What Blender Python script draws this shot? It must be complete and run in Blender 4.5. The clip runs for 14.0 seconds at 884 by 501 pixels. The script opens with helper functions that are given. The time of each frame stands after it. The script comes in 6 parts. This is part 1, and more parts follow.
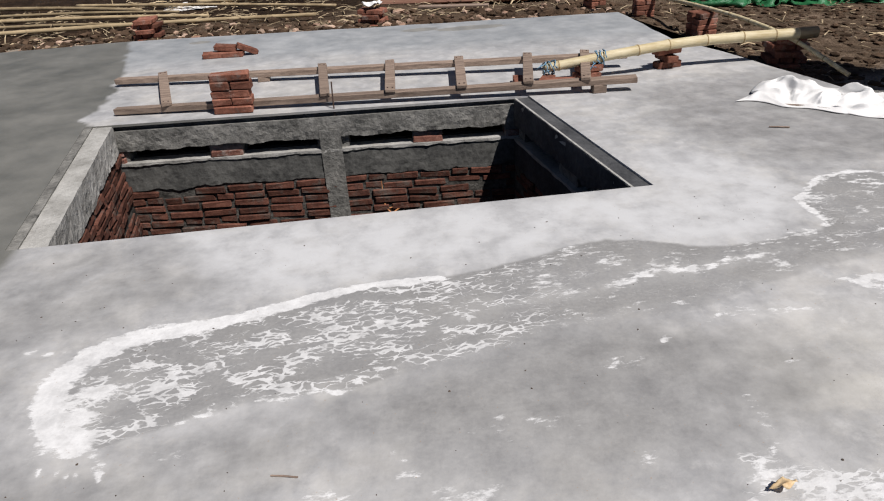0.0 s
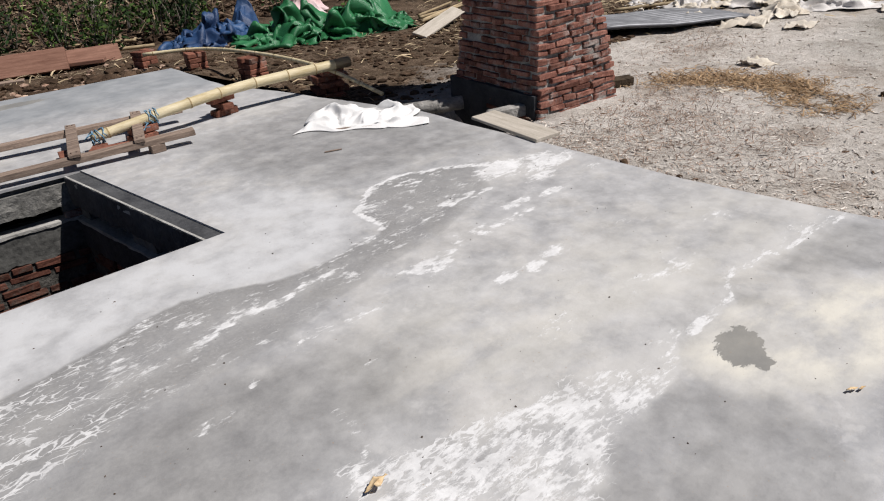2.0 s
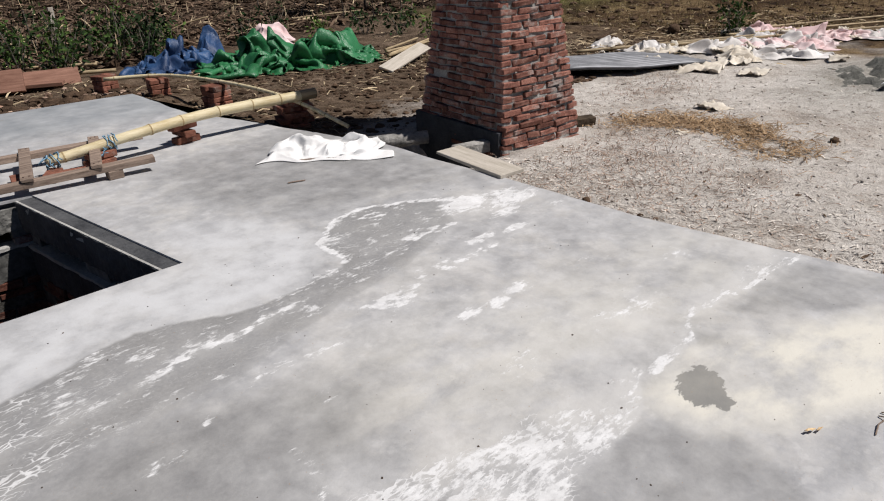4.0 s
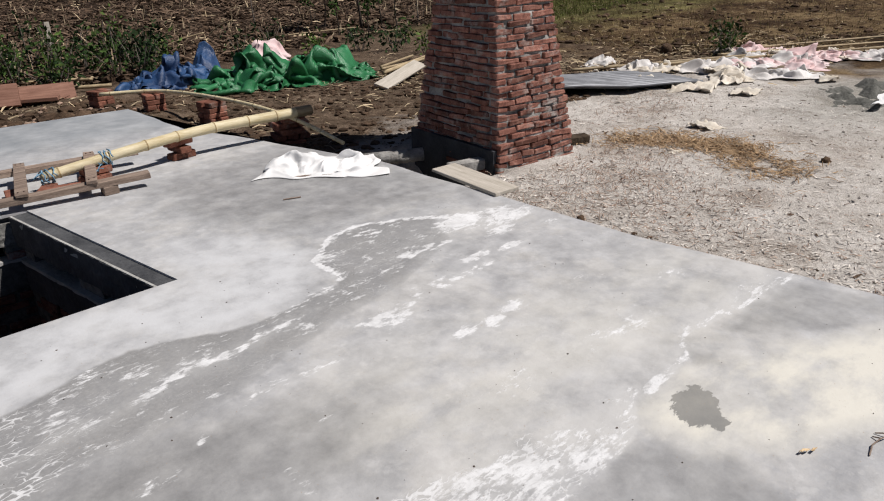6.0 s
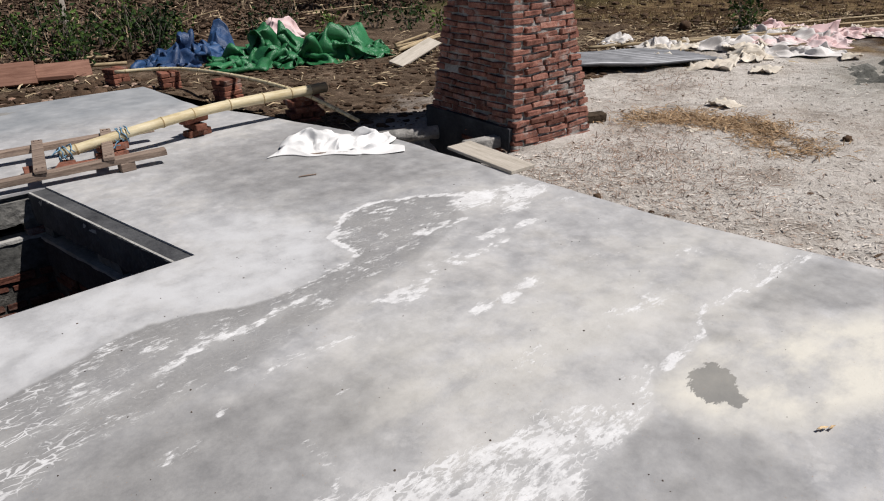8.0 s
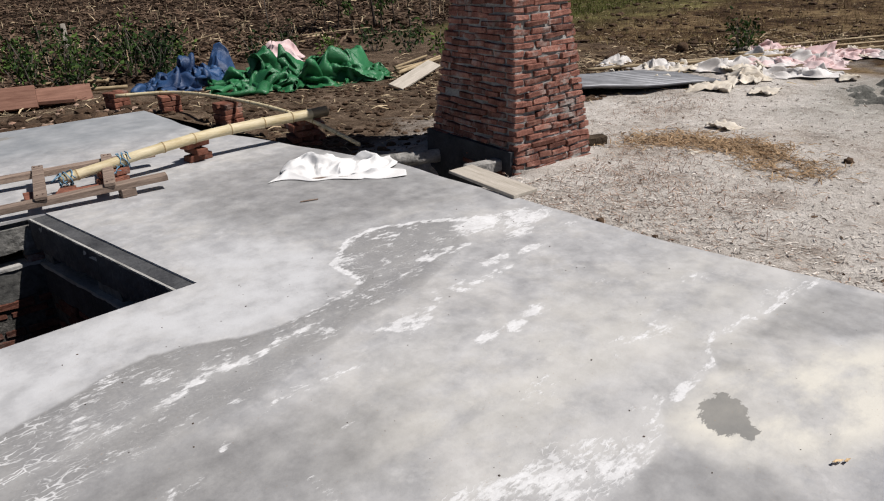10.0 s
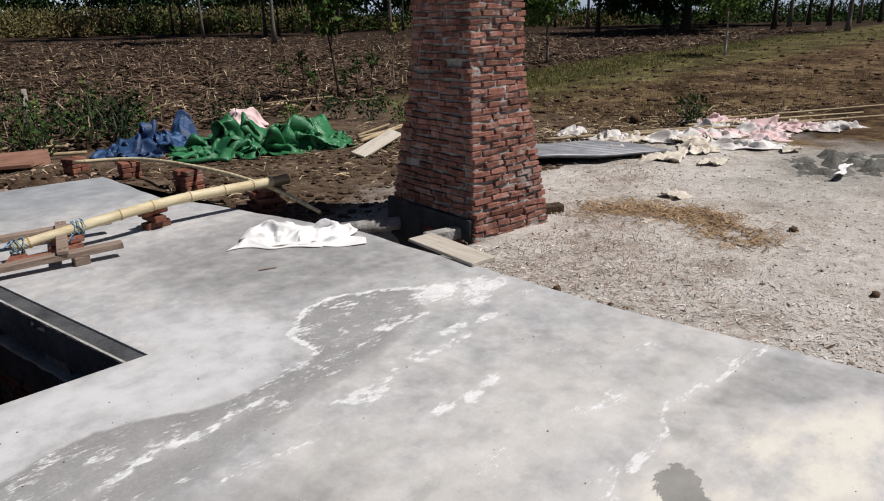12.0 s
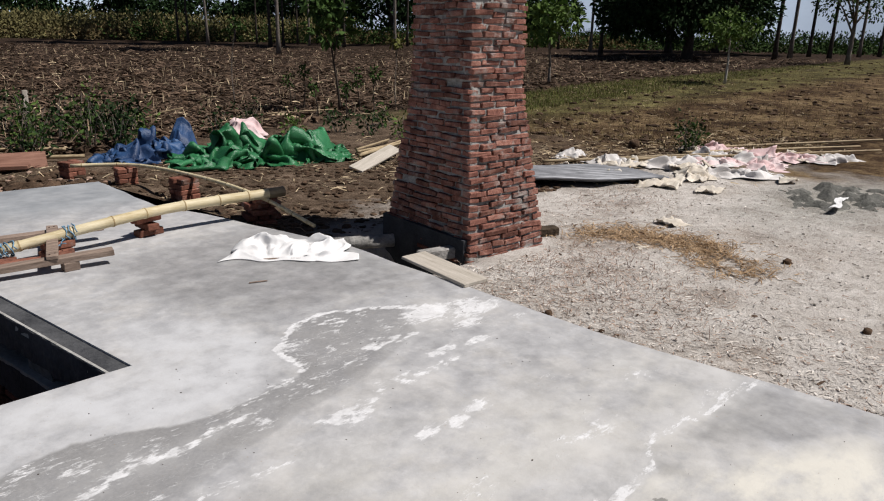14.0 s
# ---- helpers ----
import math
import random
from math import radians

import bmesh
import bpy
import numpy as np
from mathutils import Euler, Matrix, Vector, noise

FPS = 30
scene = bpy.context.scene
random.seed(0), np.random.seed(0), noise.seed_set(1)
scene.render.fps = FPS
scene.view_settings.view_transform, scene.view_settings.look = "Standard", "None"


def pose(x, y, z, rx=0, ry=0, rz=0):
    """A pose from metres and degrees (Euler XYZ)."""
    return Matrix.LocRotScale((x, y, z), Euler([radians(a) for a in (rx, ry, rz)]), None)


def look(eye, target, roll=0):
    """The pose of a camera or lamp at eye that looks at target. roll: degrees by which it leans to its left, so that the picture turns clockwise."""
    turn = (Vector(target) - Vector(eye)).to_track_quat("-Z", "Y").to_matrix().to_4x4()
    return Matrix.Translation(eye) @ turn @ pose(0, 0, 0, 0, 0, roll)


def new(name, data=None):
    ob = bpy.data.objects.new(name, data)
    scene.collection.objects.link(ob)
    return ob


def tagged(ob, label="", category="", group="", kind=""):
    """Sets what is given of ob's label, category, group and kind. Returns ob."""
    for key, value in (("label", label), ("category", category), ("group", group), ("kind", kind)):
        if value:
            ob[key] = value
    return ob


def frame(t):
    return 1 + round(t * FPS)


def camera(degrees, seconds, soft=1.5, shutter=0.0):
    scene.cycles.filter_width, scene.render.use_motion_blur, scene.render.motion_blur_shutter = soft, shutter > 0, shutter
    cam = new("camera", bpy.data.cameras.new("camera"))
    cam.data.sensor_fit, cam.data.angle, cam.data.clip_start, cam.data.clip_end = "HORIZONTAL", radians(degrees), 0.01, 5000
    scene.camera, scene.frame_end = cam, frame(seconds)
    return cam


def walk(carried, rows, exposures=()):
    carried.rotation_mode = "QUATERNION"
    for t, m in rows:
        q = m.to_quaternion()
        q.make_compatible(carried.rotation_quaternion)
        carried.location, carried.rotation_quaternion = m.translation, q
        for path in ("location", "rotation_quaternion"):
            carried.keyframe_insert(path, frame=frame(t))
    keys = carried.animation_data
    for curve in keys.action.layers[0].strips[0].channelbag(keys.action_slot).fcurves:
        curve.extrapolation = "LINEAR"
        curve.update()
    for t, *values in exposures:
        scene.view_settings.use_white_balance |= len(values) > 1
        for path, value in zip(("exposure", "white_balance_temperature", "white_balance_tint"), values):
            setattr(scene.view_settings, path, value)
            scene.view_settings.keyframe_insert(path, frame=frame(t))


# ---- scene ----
cam = camera(65.6, 14.0, soft=1.1)
PATH = [
    (0, (0.124, 0.183, 1.525), (0.285, 1.922, 0.55), -3.5),
    (0.5, (0.222, 0.151, 1.497), (0.65, 1.853, 0.536), -4.9),
    (1, (0.231, 0.146, 1.494), (0.641, 1.85, 0.529), -6.2),
    (1.5, (0.33, 0.135, 1.485), (1.043, 1.739, 0.527), -4.8),
    (2, (0.439, 0.11, 1.48), (1.53, 1.509, 0.556), -5.0),
    (2.5, (0.461, 0.1, 1.464), (1.661, 1.417, 0.554), -2.7),
    (3, (0.452, 0.123, 1.474), (1.64, 1.446, 0.557), -2.2),
    (3.5, (0.447, 0.136, 1.481), (1.608, 1.507, 0.602), -3.0),
    (4, (0.447, 0.135, 1.481), (1.653, 1.488, 0.635), -2.3),
    (4.2, (0.449, 0.117, 1.485), (1.65, 1.473, 0.637), -2.3),
    (6.5, (0.436, 0.142, 1.498), (1.691, 1.485, 0.711), -1.4),
    (7, (0.453, 0.133, 1.493), (1.741, 1.444, 0.704), -1.8),
    (7.5, (0.454, 0.134, 1.497), (1.728, 1.46, 0.71), -1.7),
    (8, (0.424, 0.146, 1.48), (1.612, 1.507, 0.624), -2.0),
    (8.2, (0.419, 0.154, 1.487), (1.57, 1.545, 0.625), -2.8),
    (10.3, (0.439, 0.194, 1.509), (1.661, 1.559, 0.707), -2.1),
    (10.5, (0.446, 0.19, 1.511), (1.681, 1.541, 0.704), -2.1),
    (11, (0.467, 0.175, 1.5), (1.75, 1.491, 0.71), -0.6),
    (11.5, (0.464, 0.168, 1.532), (1.8, 1.492, 0.851), -0.5),
    (12, (0.451, 0.163, 1.542), (1.784, 1.511, 0.904), -1.1),
    (12.5, (0.447, 0.154, 1.543), (1.748, 1.521, 0.881), 0.1),
    (13, (0.465, 0.167, 1.569), (1.671, 1.581, 0.829), 2.0),
    (13.5, (0.462, 0.181, 1.565), (1.806, 1.508, 0.906), 3.7),
    (14, (0.487, 0.169, 1.561), (1.838, 1.519, 0.966), 1.2),
]
walk(cam, [(t, look(eye, target, roll)) for t, eye, target, roll in PATH], [(0.0, -0.03, 6450, 12), (14.0, -0.03, 6450, 12)])

# ---- world and sun ----
SUN_TO = Vector((0.40, -0.50, 1.0)).normalized()   # towards the sun
world = bpy.data.worlds.new("sky")
scene.world = world
world.use_nodes = True
wn = world.node_tree
sky = wn.nodes.new("ShaderNodeTexSky")
sky.sky_type = "NISHITA"
sky.sun_disc = False
sky.sun_elevation = math.asin(SUN_TO.z)
sky.sun_rotation = math.atan2(SUN_TO.x, SUN_TO.y)
sky.air_density, sky.dust_density = 0.45, 0.4
wn.nodes["Background"].inputs["Strength"].default_value = 0.05
wn.links.new(sky.outputs[0], wn.nodes["Background"].inputs["Color"])
sun = new("sun", bpy.data.lights.new("sun", "SUN"))
sun.data.energy, sun.data.angle, sun.data.color = 5.0, radians(0.53), (1.0, 0.97, 0.93)
sun.matrix_basis = look((0, 0, 30), Vector((0, 0, 30)) - SUN_TO)
scene.view_settings.exposure = 0.0


# ---- materials ----
def shader(name):
    m = bpy.data.materials.new(name)
    m.use_nodes = True
    return m, m.node_tree, m.node_tree.nodes["Principled BSDF"]


class Net:
    """Short hand for node wiring."""

    def __init__(self, tree):
        self.t = tree

    def put(self, kind, **sockets):
        n = self.t.nodes.new(kind)
        for k, v in sockets.items():
            n.inputs[k.replace("_", " ")].default_value = v
        return n

    def wire(self, a, b):
        self.t.links.new(a, b)

    def coords(self, space="Object"):
        return self.t.nodes.new("ShaderNodeTexCoord").outputs[space]

    def world_place(self):
        return self.t.nodes.new("ShaderNodeNewGeometry").outputs["Position"]

    def noise(self, at, scale, detail=4.0, rough=0.6, stretch=None):
        if stretch:
            mp = self.t.nodes.new("ShaderNodeMapping")
            mp.inputs["Scale"].default_value = stretch
            self.wire(at, mp.inputs[0])
            at = mp.outputs[0]
        n = self.put("ShaderNodeTexNoise", Scale=scale, Detail=detail, Roughness=rough)
        self.wire(at, n.inputs["Vector"])
        return n.outputs["Fac"]

    def ramp(self, fac, *stops):
        n = self.t.nodes.new("ShaderNodeValToRGB")
        e = n.color_ramp.elements
        while len(e) < len(stops):
            e.new(0.5)
        for el, (p, c) in zip(e, stops):
            el.position = p
            el.color = (*c, 1) if not isinstance(c, (int, float)) else (c, c, c, 1)
        self.wire(fac, n.inputs[0])
        return n.outputs[0]

    def math(self, op, a, b=0.5, clamp=False):
        n = self.t.nodes.new("ShaderNodeMath")
        n.operation, n.use_clamp = op, clamp
        for i, v in enumerate((a, b)):
            if isinstance(v, (int, float)):
                n.inputs[i].default_value = v
            else:
                self.wire(v, n.inputs[i])
        return n.outputs[0]

    def mix(self, fac, a, b, kind="MIX"):
        n = self.t.nodes.new("ShaderNodeMix")
        n.data_type, n.blend_type = "RGBA", kind
        for i, v in ((0, fac), (6, a), (7, b)):
            if isinstance(v, (int, float)):
                n.inputs[i].default_value = v
            elif isinstance(v, tuple):
                n.inputs[i].default_value = (*v, 1)
            else:
                self.wire(v, n.inputs[i])
        return n.outputs[2]

    def bump(self, height, strength, distance):
        n = self.put("ShaderNodeBump", Strength=strength, Distance=distance)
        self.wire(height, n.inputs["Height"])
        return n.outputs[0]

    def layer(self, name):
        n = self.t.nodes.new("ShaderNodeAttribute")
        n.attribute_name = name
        return n.outputs["Fac"]

    def random(self):
        return self.t.nodes.new("ShaderNodeObjectInfo").outputs["Random"]

    def island(self):
        return self.t.nodes.new("ShaderNodeNewGeometry").outputs["Random Per Island"]


def plain(name, a, b, scale=8.0, rough=0.8, bump=0.3, dist=0.005, fine=60.0, stretch=None, vary=None, spread=0.25, gloss=0.3):
    """A two-scale mottled surface between colours a and b."""
    m, t, p = shader(name)
    n = Net(t)
    at = n.coords()
    big, small = n.noise(at, scale, 5, 0.6, stretch), n.noise(at, fine, 4, 0.65, stretch)
    c = n.ramp(n.math("ADD", n.math("MULTIPLY", big, 0.65), n.math("MULTIPLY", small, 0.35)), (0.36, a), (0.64, b))
    if vary:
        r = n.random() if vary == "object" else n.island()
        c = n.mix(1.0, c, n.ramp(r, (0.0, 1 - spread), (1.0, 1 + spread)), "MULTIPLY")
    n.wire(c, p.inputs["Base Color"])
    p.inputs["Roughness"].default_value = rough
    p.inputs["Specular IOR Level"].default_value = gloss if rough < 0.9 else 0.1
    n.wire(n.bump(small, bump, dist), p.inputs["Normal"])
    return m


M = {}


def brick_material(name, dark, middle, light, dust, cover):
    m, t, p = shader(name)
    n = Net(t)
    at = n.world_place()
    big, small = n.noise(at, 11, 5, 0.65), n.noise(at, 75, 4, 0.7)
    c = n.ramp(n.math("ADD", n.math("MULTIPLY", big, 0.6), n.math("MULTIPLY", small, 0.4)), (0.36, dark), (0.5, middle), (0.66, light))
    c = n.mix(1.0, c, n.ramp(n.random(), (0.0, 0.62), (0.5, 1.0), (1.0, 1.3)), "MULTIPLY")
    smear = n.ramp(n.noise(at, 6.5, 7, 0.72), (cover, 0.0), (cover + 0.14, 0.7))
    c = n.mix(smear, c, dust)
    n.wire(c, p.inputs["Base Color"])
    p.inputs["Roughness"].default_value = 0.92
    p.inputs["Specular IOR Level"].default_value = 0.15
    n.wire(n.bump(n.math("ADD", small, smear), 0.7, 0.005), p.inputs["Normal"])
    return m


M["brick"] = brick_material("red fired brick", (0.11, 0.046, 0.032), (0.21, 0.085, 0.056), (0.33, 0.155, 0.108), (0.27, 0.245, 0.215), 0.54)
# redder pit brick, darkened further so its colour carries the pit's shade
M["pit_brick"] = brick_material("shade-darkened red brick", (0.045, 0.019, 0.014), (0.105, 0.043, 0.030), (0.18, 0.082, 0.057), (0.13, 0.12, 0.104), 0.52)
M["dusty_brick"] = brick_material("dusty mortar-smeared brick", (0.085, 0.036, 0.028), (0.205, 0.090, 0.066), (0.37, 0.20, 0.152), (0.38, 0.355, 0.325), 0.53)
M["mortar"] = plain("cement mortar", (0.14, 0.134, 0.122), (0.42, 0.40, 0.37), 7, 0.95, 0.9, 0.012, 45)
M["plaster"] = plain("pale cement plaster", (0.24, 0.232, 0.212), (0.46, 0.448, 0.418), 4, 0.92, 0.8, 0.01, 40)
# joint mortar taken near black: shade between bricks is painted in
M["joint"] = plain("gap-darkened pit mortar", (0.022, 0.021, 0.019), (0.14, 0.132, 0.118), 9, 0.95, 0.9, 0.012, 45)
M["cast"] = plain("rough cast concrete", (0.07, 0.069, 0.064), (0.29, 0.28, 0.255), 6.0, 0.92, 0.9, 0.012, 35)
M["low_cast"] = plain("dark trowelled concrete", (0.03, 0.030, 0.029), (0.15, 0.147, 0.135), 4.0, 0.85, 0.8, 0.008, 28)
# darker copies of concrete and cement: shade of pit and plinth is in the colour
M["cast_dark"] = plain("shade-darkened cast concrete", (0.028, 0.029, 0.032), (0.095, 0.096, 0.098), 3.0, 0.85, 0.8, 0.01, 40)
M["shaded_cement"] = plain("shade-darkened cement", (0.022, 0.024, 0.027), (0.06, 0.063, 0.07), 4, 0.85, 0.8, 0.01, 40)
M["soil"] = plain("dark soil", (0.035, 0.026, 0.018), (0.10, 0.075, 0.052), 4, 1.0, 1.0, 0.02, 30)
M["clod"] = plain("soil clod", (0.036, 0.023, 0.015), (0.11, 0.072, 0.047), 9, 1.0, 1.0, 0.01, 60, vary="island", spread=0.4)
M["old_wood"] = plain("weathered wood", (0.13, 0.092, 0.07), (0.33, 0.25, 0.195), 3, 0.85, 0.5, 0.003, 22, (1, 14, 14), "object", 0.15)
M["red_wood"] = plain("reddish timber", (0.15, 0.07, 0.046), (0.29, 0.155, 0.108), 3, 0.8, 0.5, 0.003, 20, (1, 12, 12))
M["pale_wood"] = plain("pale board", (0.34, 0.30, 0.24), (0.52, 0.47, 0.40), 3, 0.85, 0.5, 0.003, 20, (1, 12, 12))
M["bamboo"] = plain("dry bamboo", (0.48, 0.38, 0.20), (0.74, 0.65, 0.44), 3, 0.5, 0.2, 0.002, 14, (1, 6, 6), "object", 0.12)
M["bamboo_node"] = plain("bamboo node", (0.20, 0.14, 0.07), (0.38, 0.28, 0.14), 12, 0.7)
M["bamboo_old"] = plain("old bamboo", (0.22, 0.16, 0.09), (0.45, 0.35, 0.21), 3, 0.65, 0.3, 0.002, 14, (1, 6, 6), "object", 0.25)
M["sack"] = plain("woven sack cloth", (0.66, 0.65, 0.63), (0.82, 0.81, 0.79), 5, 0.7, 0.25, 0.002, 160)
M["iron"] = plain("rusty iron", (0.05, 0.035, 0.03), (0.14, 0.09, 0.07), 30, 0.6)
M["rope"] = plain("blue nylon rope", (0.06, 0.17, 0.27), (0.25, 0.38, 0.48), 30, 0.6)
M["rope_orange"] = plain("orange twine", (0.45, 0.18, 0.07), (0.60, 0.28, 0.12), 30, 0.7)


# ---- building helpers ----
def mesh_of(bm, name, smooth=False):
    me = bpy.data.meshes.new(name)
    bm.to_mesh(me)
    bm.free()
    if smooth:
        me.polygons.foreach_set("use_smooth", [True] * len(me.polygons))
    return me


def part(name, bm, material, parent, label="", smooth=False):
    me = bm if isinstance(bm, bpy.types.Mesh) else mesh_of(bm, name, smooth)
    if material and not me.materials:
        me.materials.append(material)
    ob = new(name, me)
    ob.parent = parent
    return tagged(ob, label) if label else ob


def thing(name, label, category, group="", at=None, kind=""):
    ob = new(name)
    ob.empty_display_size = 0.1
    if at is not None:
        ob.matrix_basis = at
    return tagged(ob, label, category, group, kind)


def solo(name, bm, material, label, category, group="", smooth=False, kind=""):
    ob = part(name, bm, material, None, "", smooth)
    return tagged(ob, label, category, group, kind)


def box(bm, x0, x1, y0, y1, z0, z1, m=None, bevel=0.0, rough=0.0, rng=random):
    v = [bm.verts.new((x, y, z)) for z in (z0, z1) for x, y in ((x0, y0), (x1, y0), (x1, y1), (x0, y1))]
    if rough:
        for w in v:
            w.co += Vector((rng.uniform(-rough, rough), rng.uniform(-rough, rough), rng.uniform(-rough, rough)))
    fs = [bm.faces.new([v[i] for i in q]) for q in ((3, 2, 1, 0), (4, 5, 6, 7), (0, 1, 5, 4), (1, 2, 6, 5), (2, 3, 7, 6), (3, 0, 4, 7))]
    if bevel:
        es = list({e for f in fs for e in f.edges})
        out = bmesh.ops.bevel(bm, geom=es, offset=bevel, segments=1, affect="EDGES", profile=0.5)
        v = list({w for f in out["faces"] for w in f.verts})
    if m is not None:
        bmesh.ops.transform(bm, matrix=m, verts=[w for w in v if w.is_valid])
    return bm


def tube(bm, pts, radii, n=8, caps=True):
    """A round rod along points, with a radius at each."""
    rings = []
    pts = [Vector(p) for p in pts]
    for i, p in enumerate(pts):
        d = (pts[min(i + 1, len(pts) - 1)] - pts[max(i - 1, 0)]).normalized()
        a = d.cross(Vector((0, 0, 1)) if abs(d.z) < 0.9 else Vector((1, 0, 0))).normalized()
        b = d.cross(a)
        r = radii[i] if hasattr(radii, "__len__") else radii
        rings.append([bm.verts.new(p + (a * math.cos(k * math.tau / n) + b * math.sin(k * math.tau / n)) * r) for k in range(n)])
    for s, e in zip(rings, rings[1:]):
        for k in range(n):
            bm.faces.new((s[k], s[(k + 1) % n], e[(k + 1) % n], e[k]))
    if caps:
        bm.faces.new(rings[0][::-1])
        bm.faces.new(rings[-1])
    return bm


def lump(bm, at, size, rng, sub=1):
    """An irregular clod or stone."""
    r = bmesh.ops.create_icosphere(bm, subdivisions=sub, radius=1.0)
    turn = Euler((rng.uniform(0, 6), rng.uniform(0, 6), rng.uniform(0, 6))).to_matrix()
    for v in r["verts"]:
        q = turn @ v.co * rng.uniform(0.75, 1.2)
        v.co = Vector(at) + Vector((q.x * size[0], q.y * size[1], q.z * size[2]))


def brick_meshes(count, l, d, h, seed, mat="brick"):
    """Hand-made bricks: uneven corners, broken edges. Origin at the middle."""
    rng = random.Random(seed)
    made = []
    for i in range(count):
        bm = box(bmesh.new(), -l / 2, l / 2, -d / 2, d / 2, -h / 2, h / 2, bevel=0.006, rough=0.005, rng=rng)
        for v in bm.verts:
            v.co += Vector((rng.uniform(-1, 1), rng.uniform(-1, 1), rng.uniform(-1, 1))) * 0.002
        me = mesh_of(bm, "brick")
        me.materials.append(M[mat])
        made.append(me)
    return made


BRICK_L, BRICK_D, BRICK_H = 0.21, 0.10, 0.052
BRICKS = brick_meshes(6, BRICK_L, BRICK_D, BRICK_H, 5)
PIT_BRICKS = brick_meshes(6, BRICK_L, BRICK_D, BRICK_H, 8, "pit_brick")
DUSTY_BRICKS = brick_meshes(6, BRICK_L, BRICK_D, BRICK_H, 6, "dusty_brick")


def brick(parent, m, rng, kinds=None):
    ob = new("brick", rng.choice(kinds or BRICKS))
    ob.parent = parent
    ob.matrix_basis = m
    return ob


# ---- ground ----
def rise(x, y):
    """The height of the open ground."""
    d = math.hypot(x, y)
    z = -0.10 + 0.018 * max(0.0, min(d, 62) - 13)
    return z


def ground_height(x, y):
    z = rise(x, y)
    f = noise.fractal(Vector((x * 1.3, y * 1.3, 0)), 0.8, 2.0, 5) * 0.035
    # a trench between the slab and the pillar
    dip = max(0.0, 1 - max(abs(x - 3.90) / 0.44, abs(y - 4.18) / 0.56) ** 6)
    z -= 0.60 * dip
    near = min(1.0, max(0.0, (math.hypot(x - 3.6, y - 3.0) - 1.0) / 3))
    if y > 10 + 0.2 * min(x, 21):
        f += 0.05 * noise.noise(Vector((x * 0.9, y * 2.2, 3)))
    return z + f * (0.35 + 0.65 * near)


def axis_lines(lo, hi, fine0, fine1, step, far_steps):
    a = list(np.arange(fine0, fine1 + 1e-6, step))
    up = [fine1 + (hi - fine1) * (k / far_steps) ** 3 for k in range(1, far_steps + 1)]
    dn = [fine0 - (fine0 - lo) * (k / far_steps) ** 3 for k in range(1, far_steps + 1)]
    return sorted(dn) + a + up


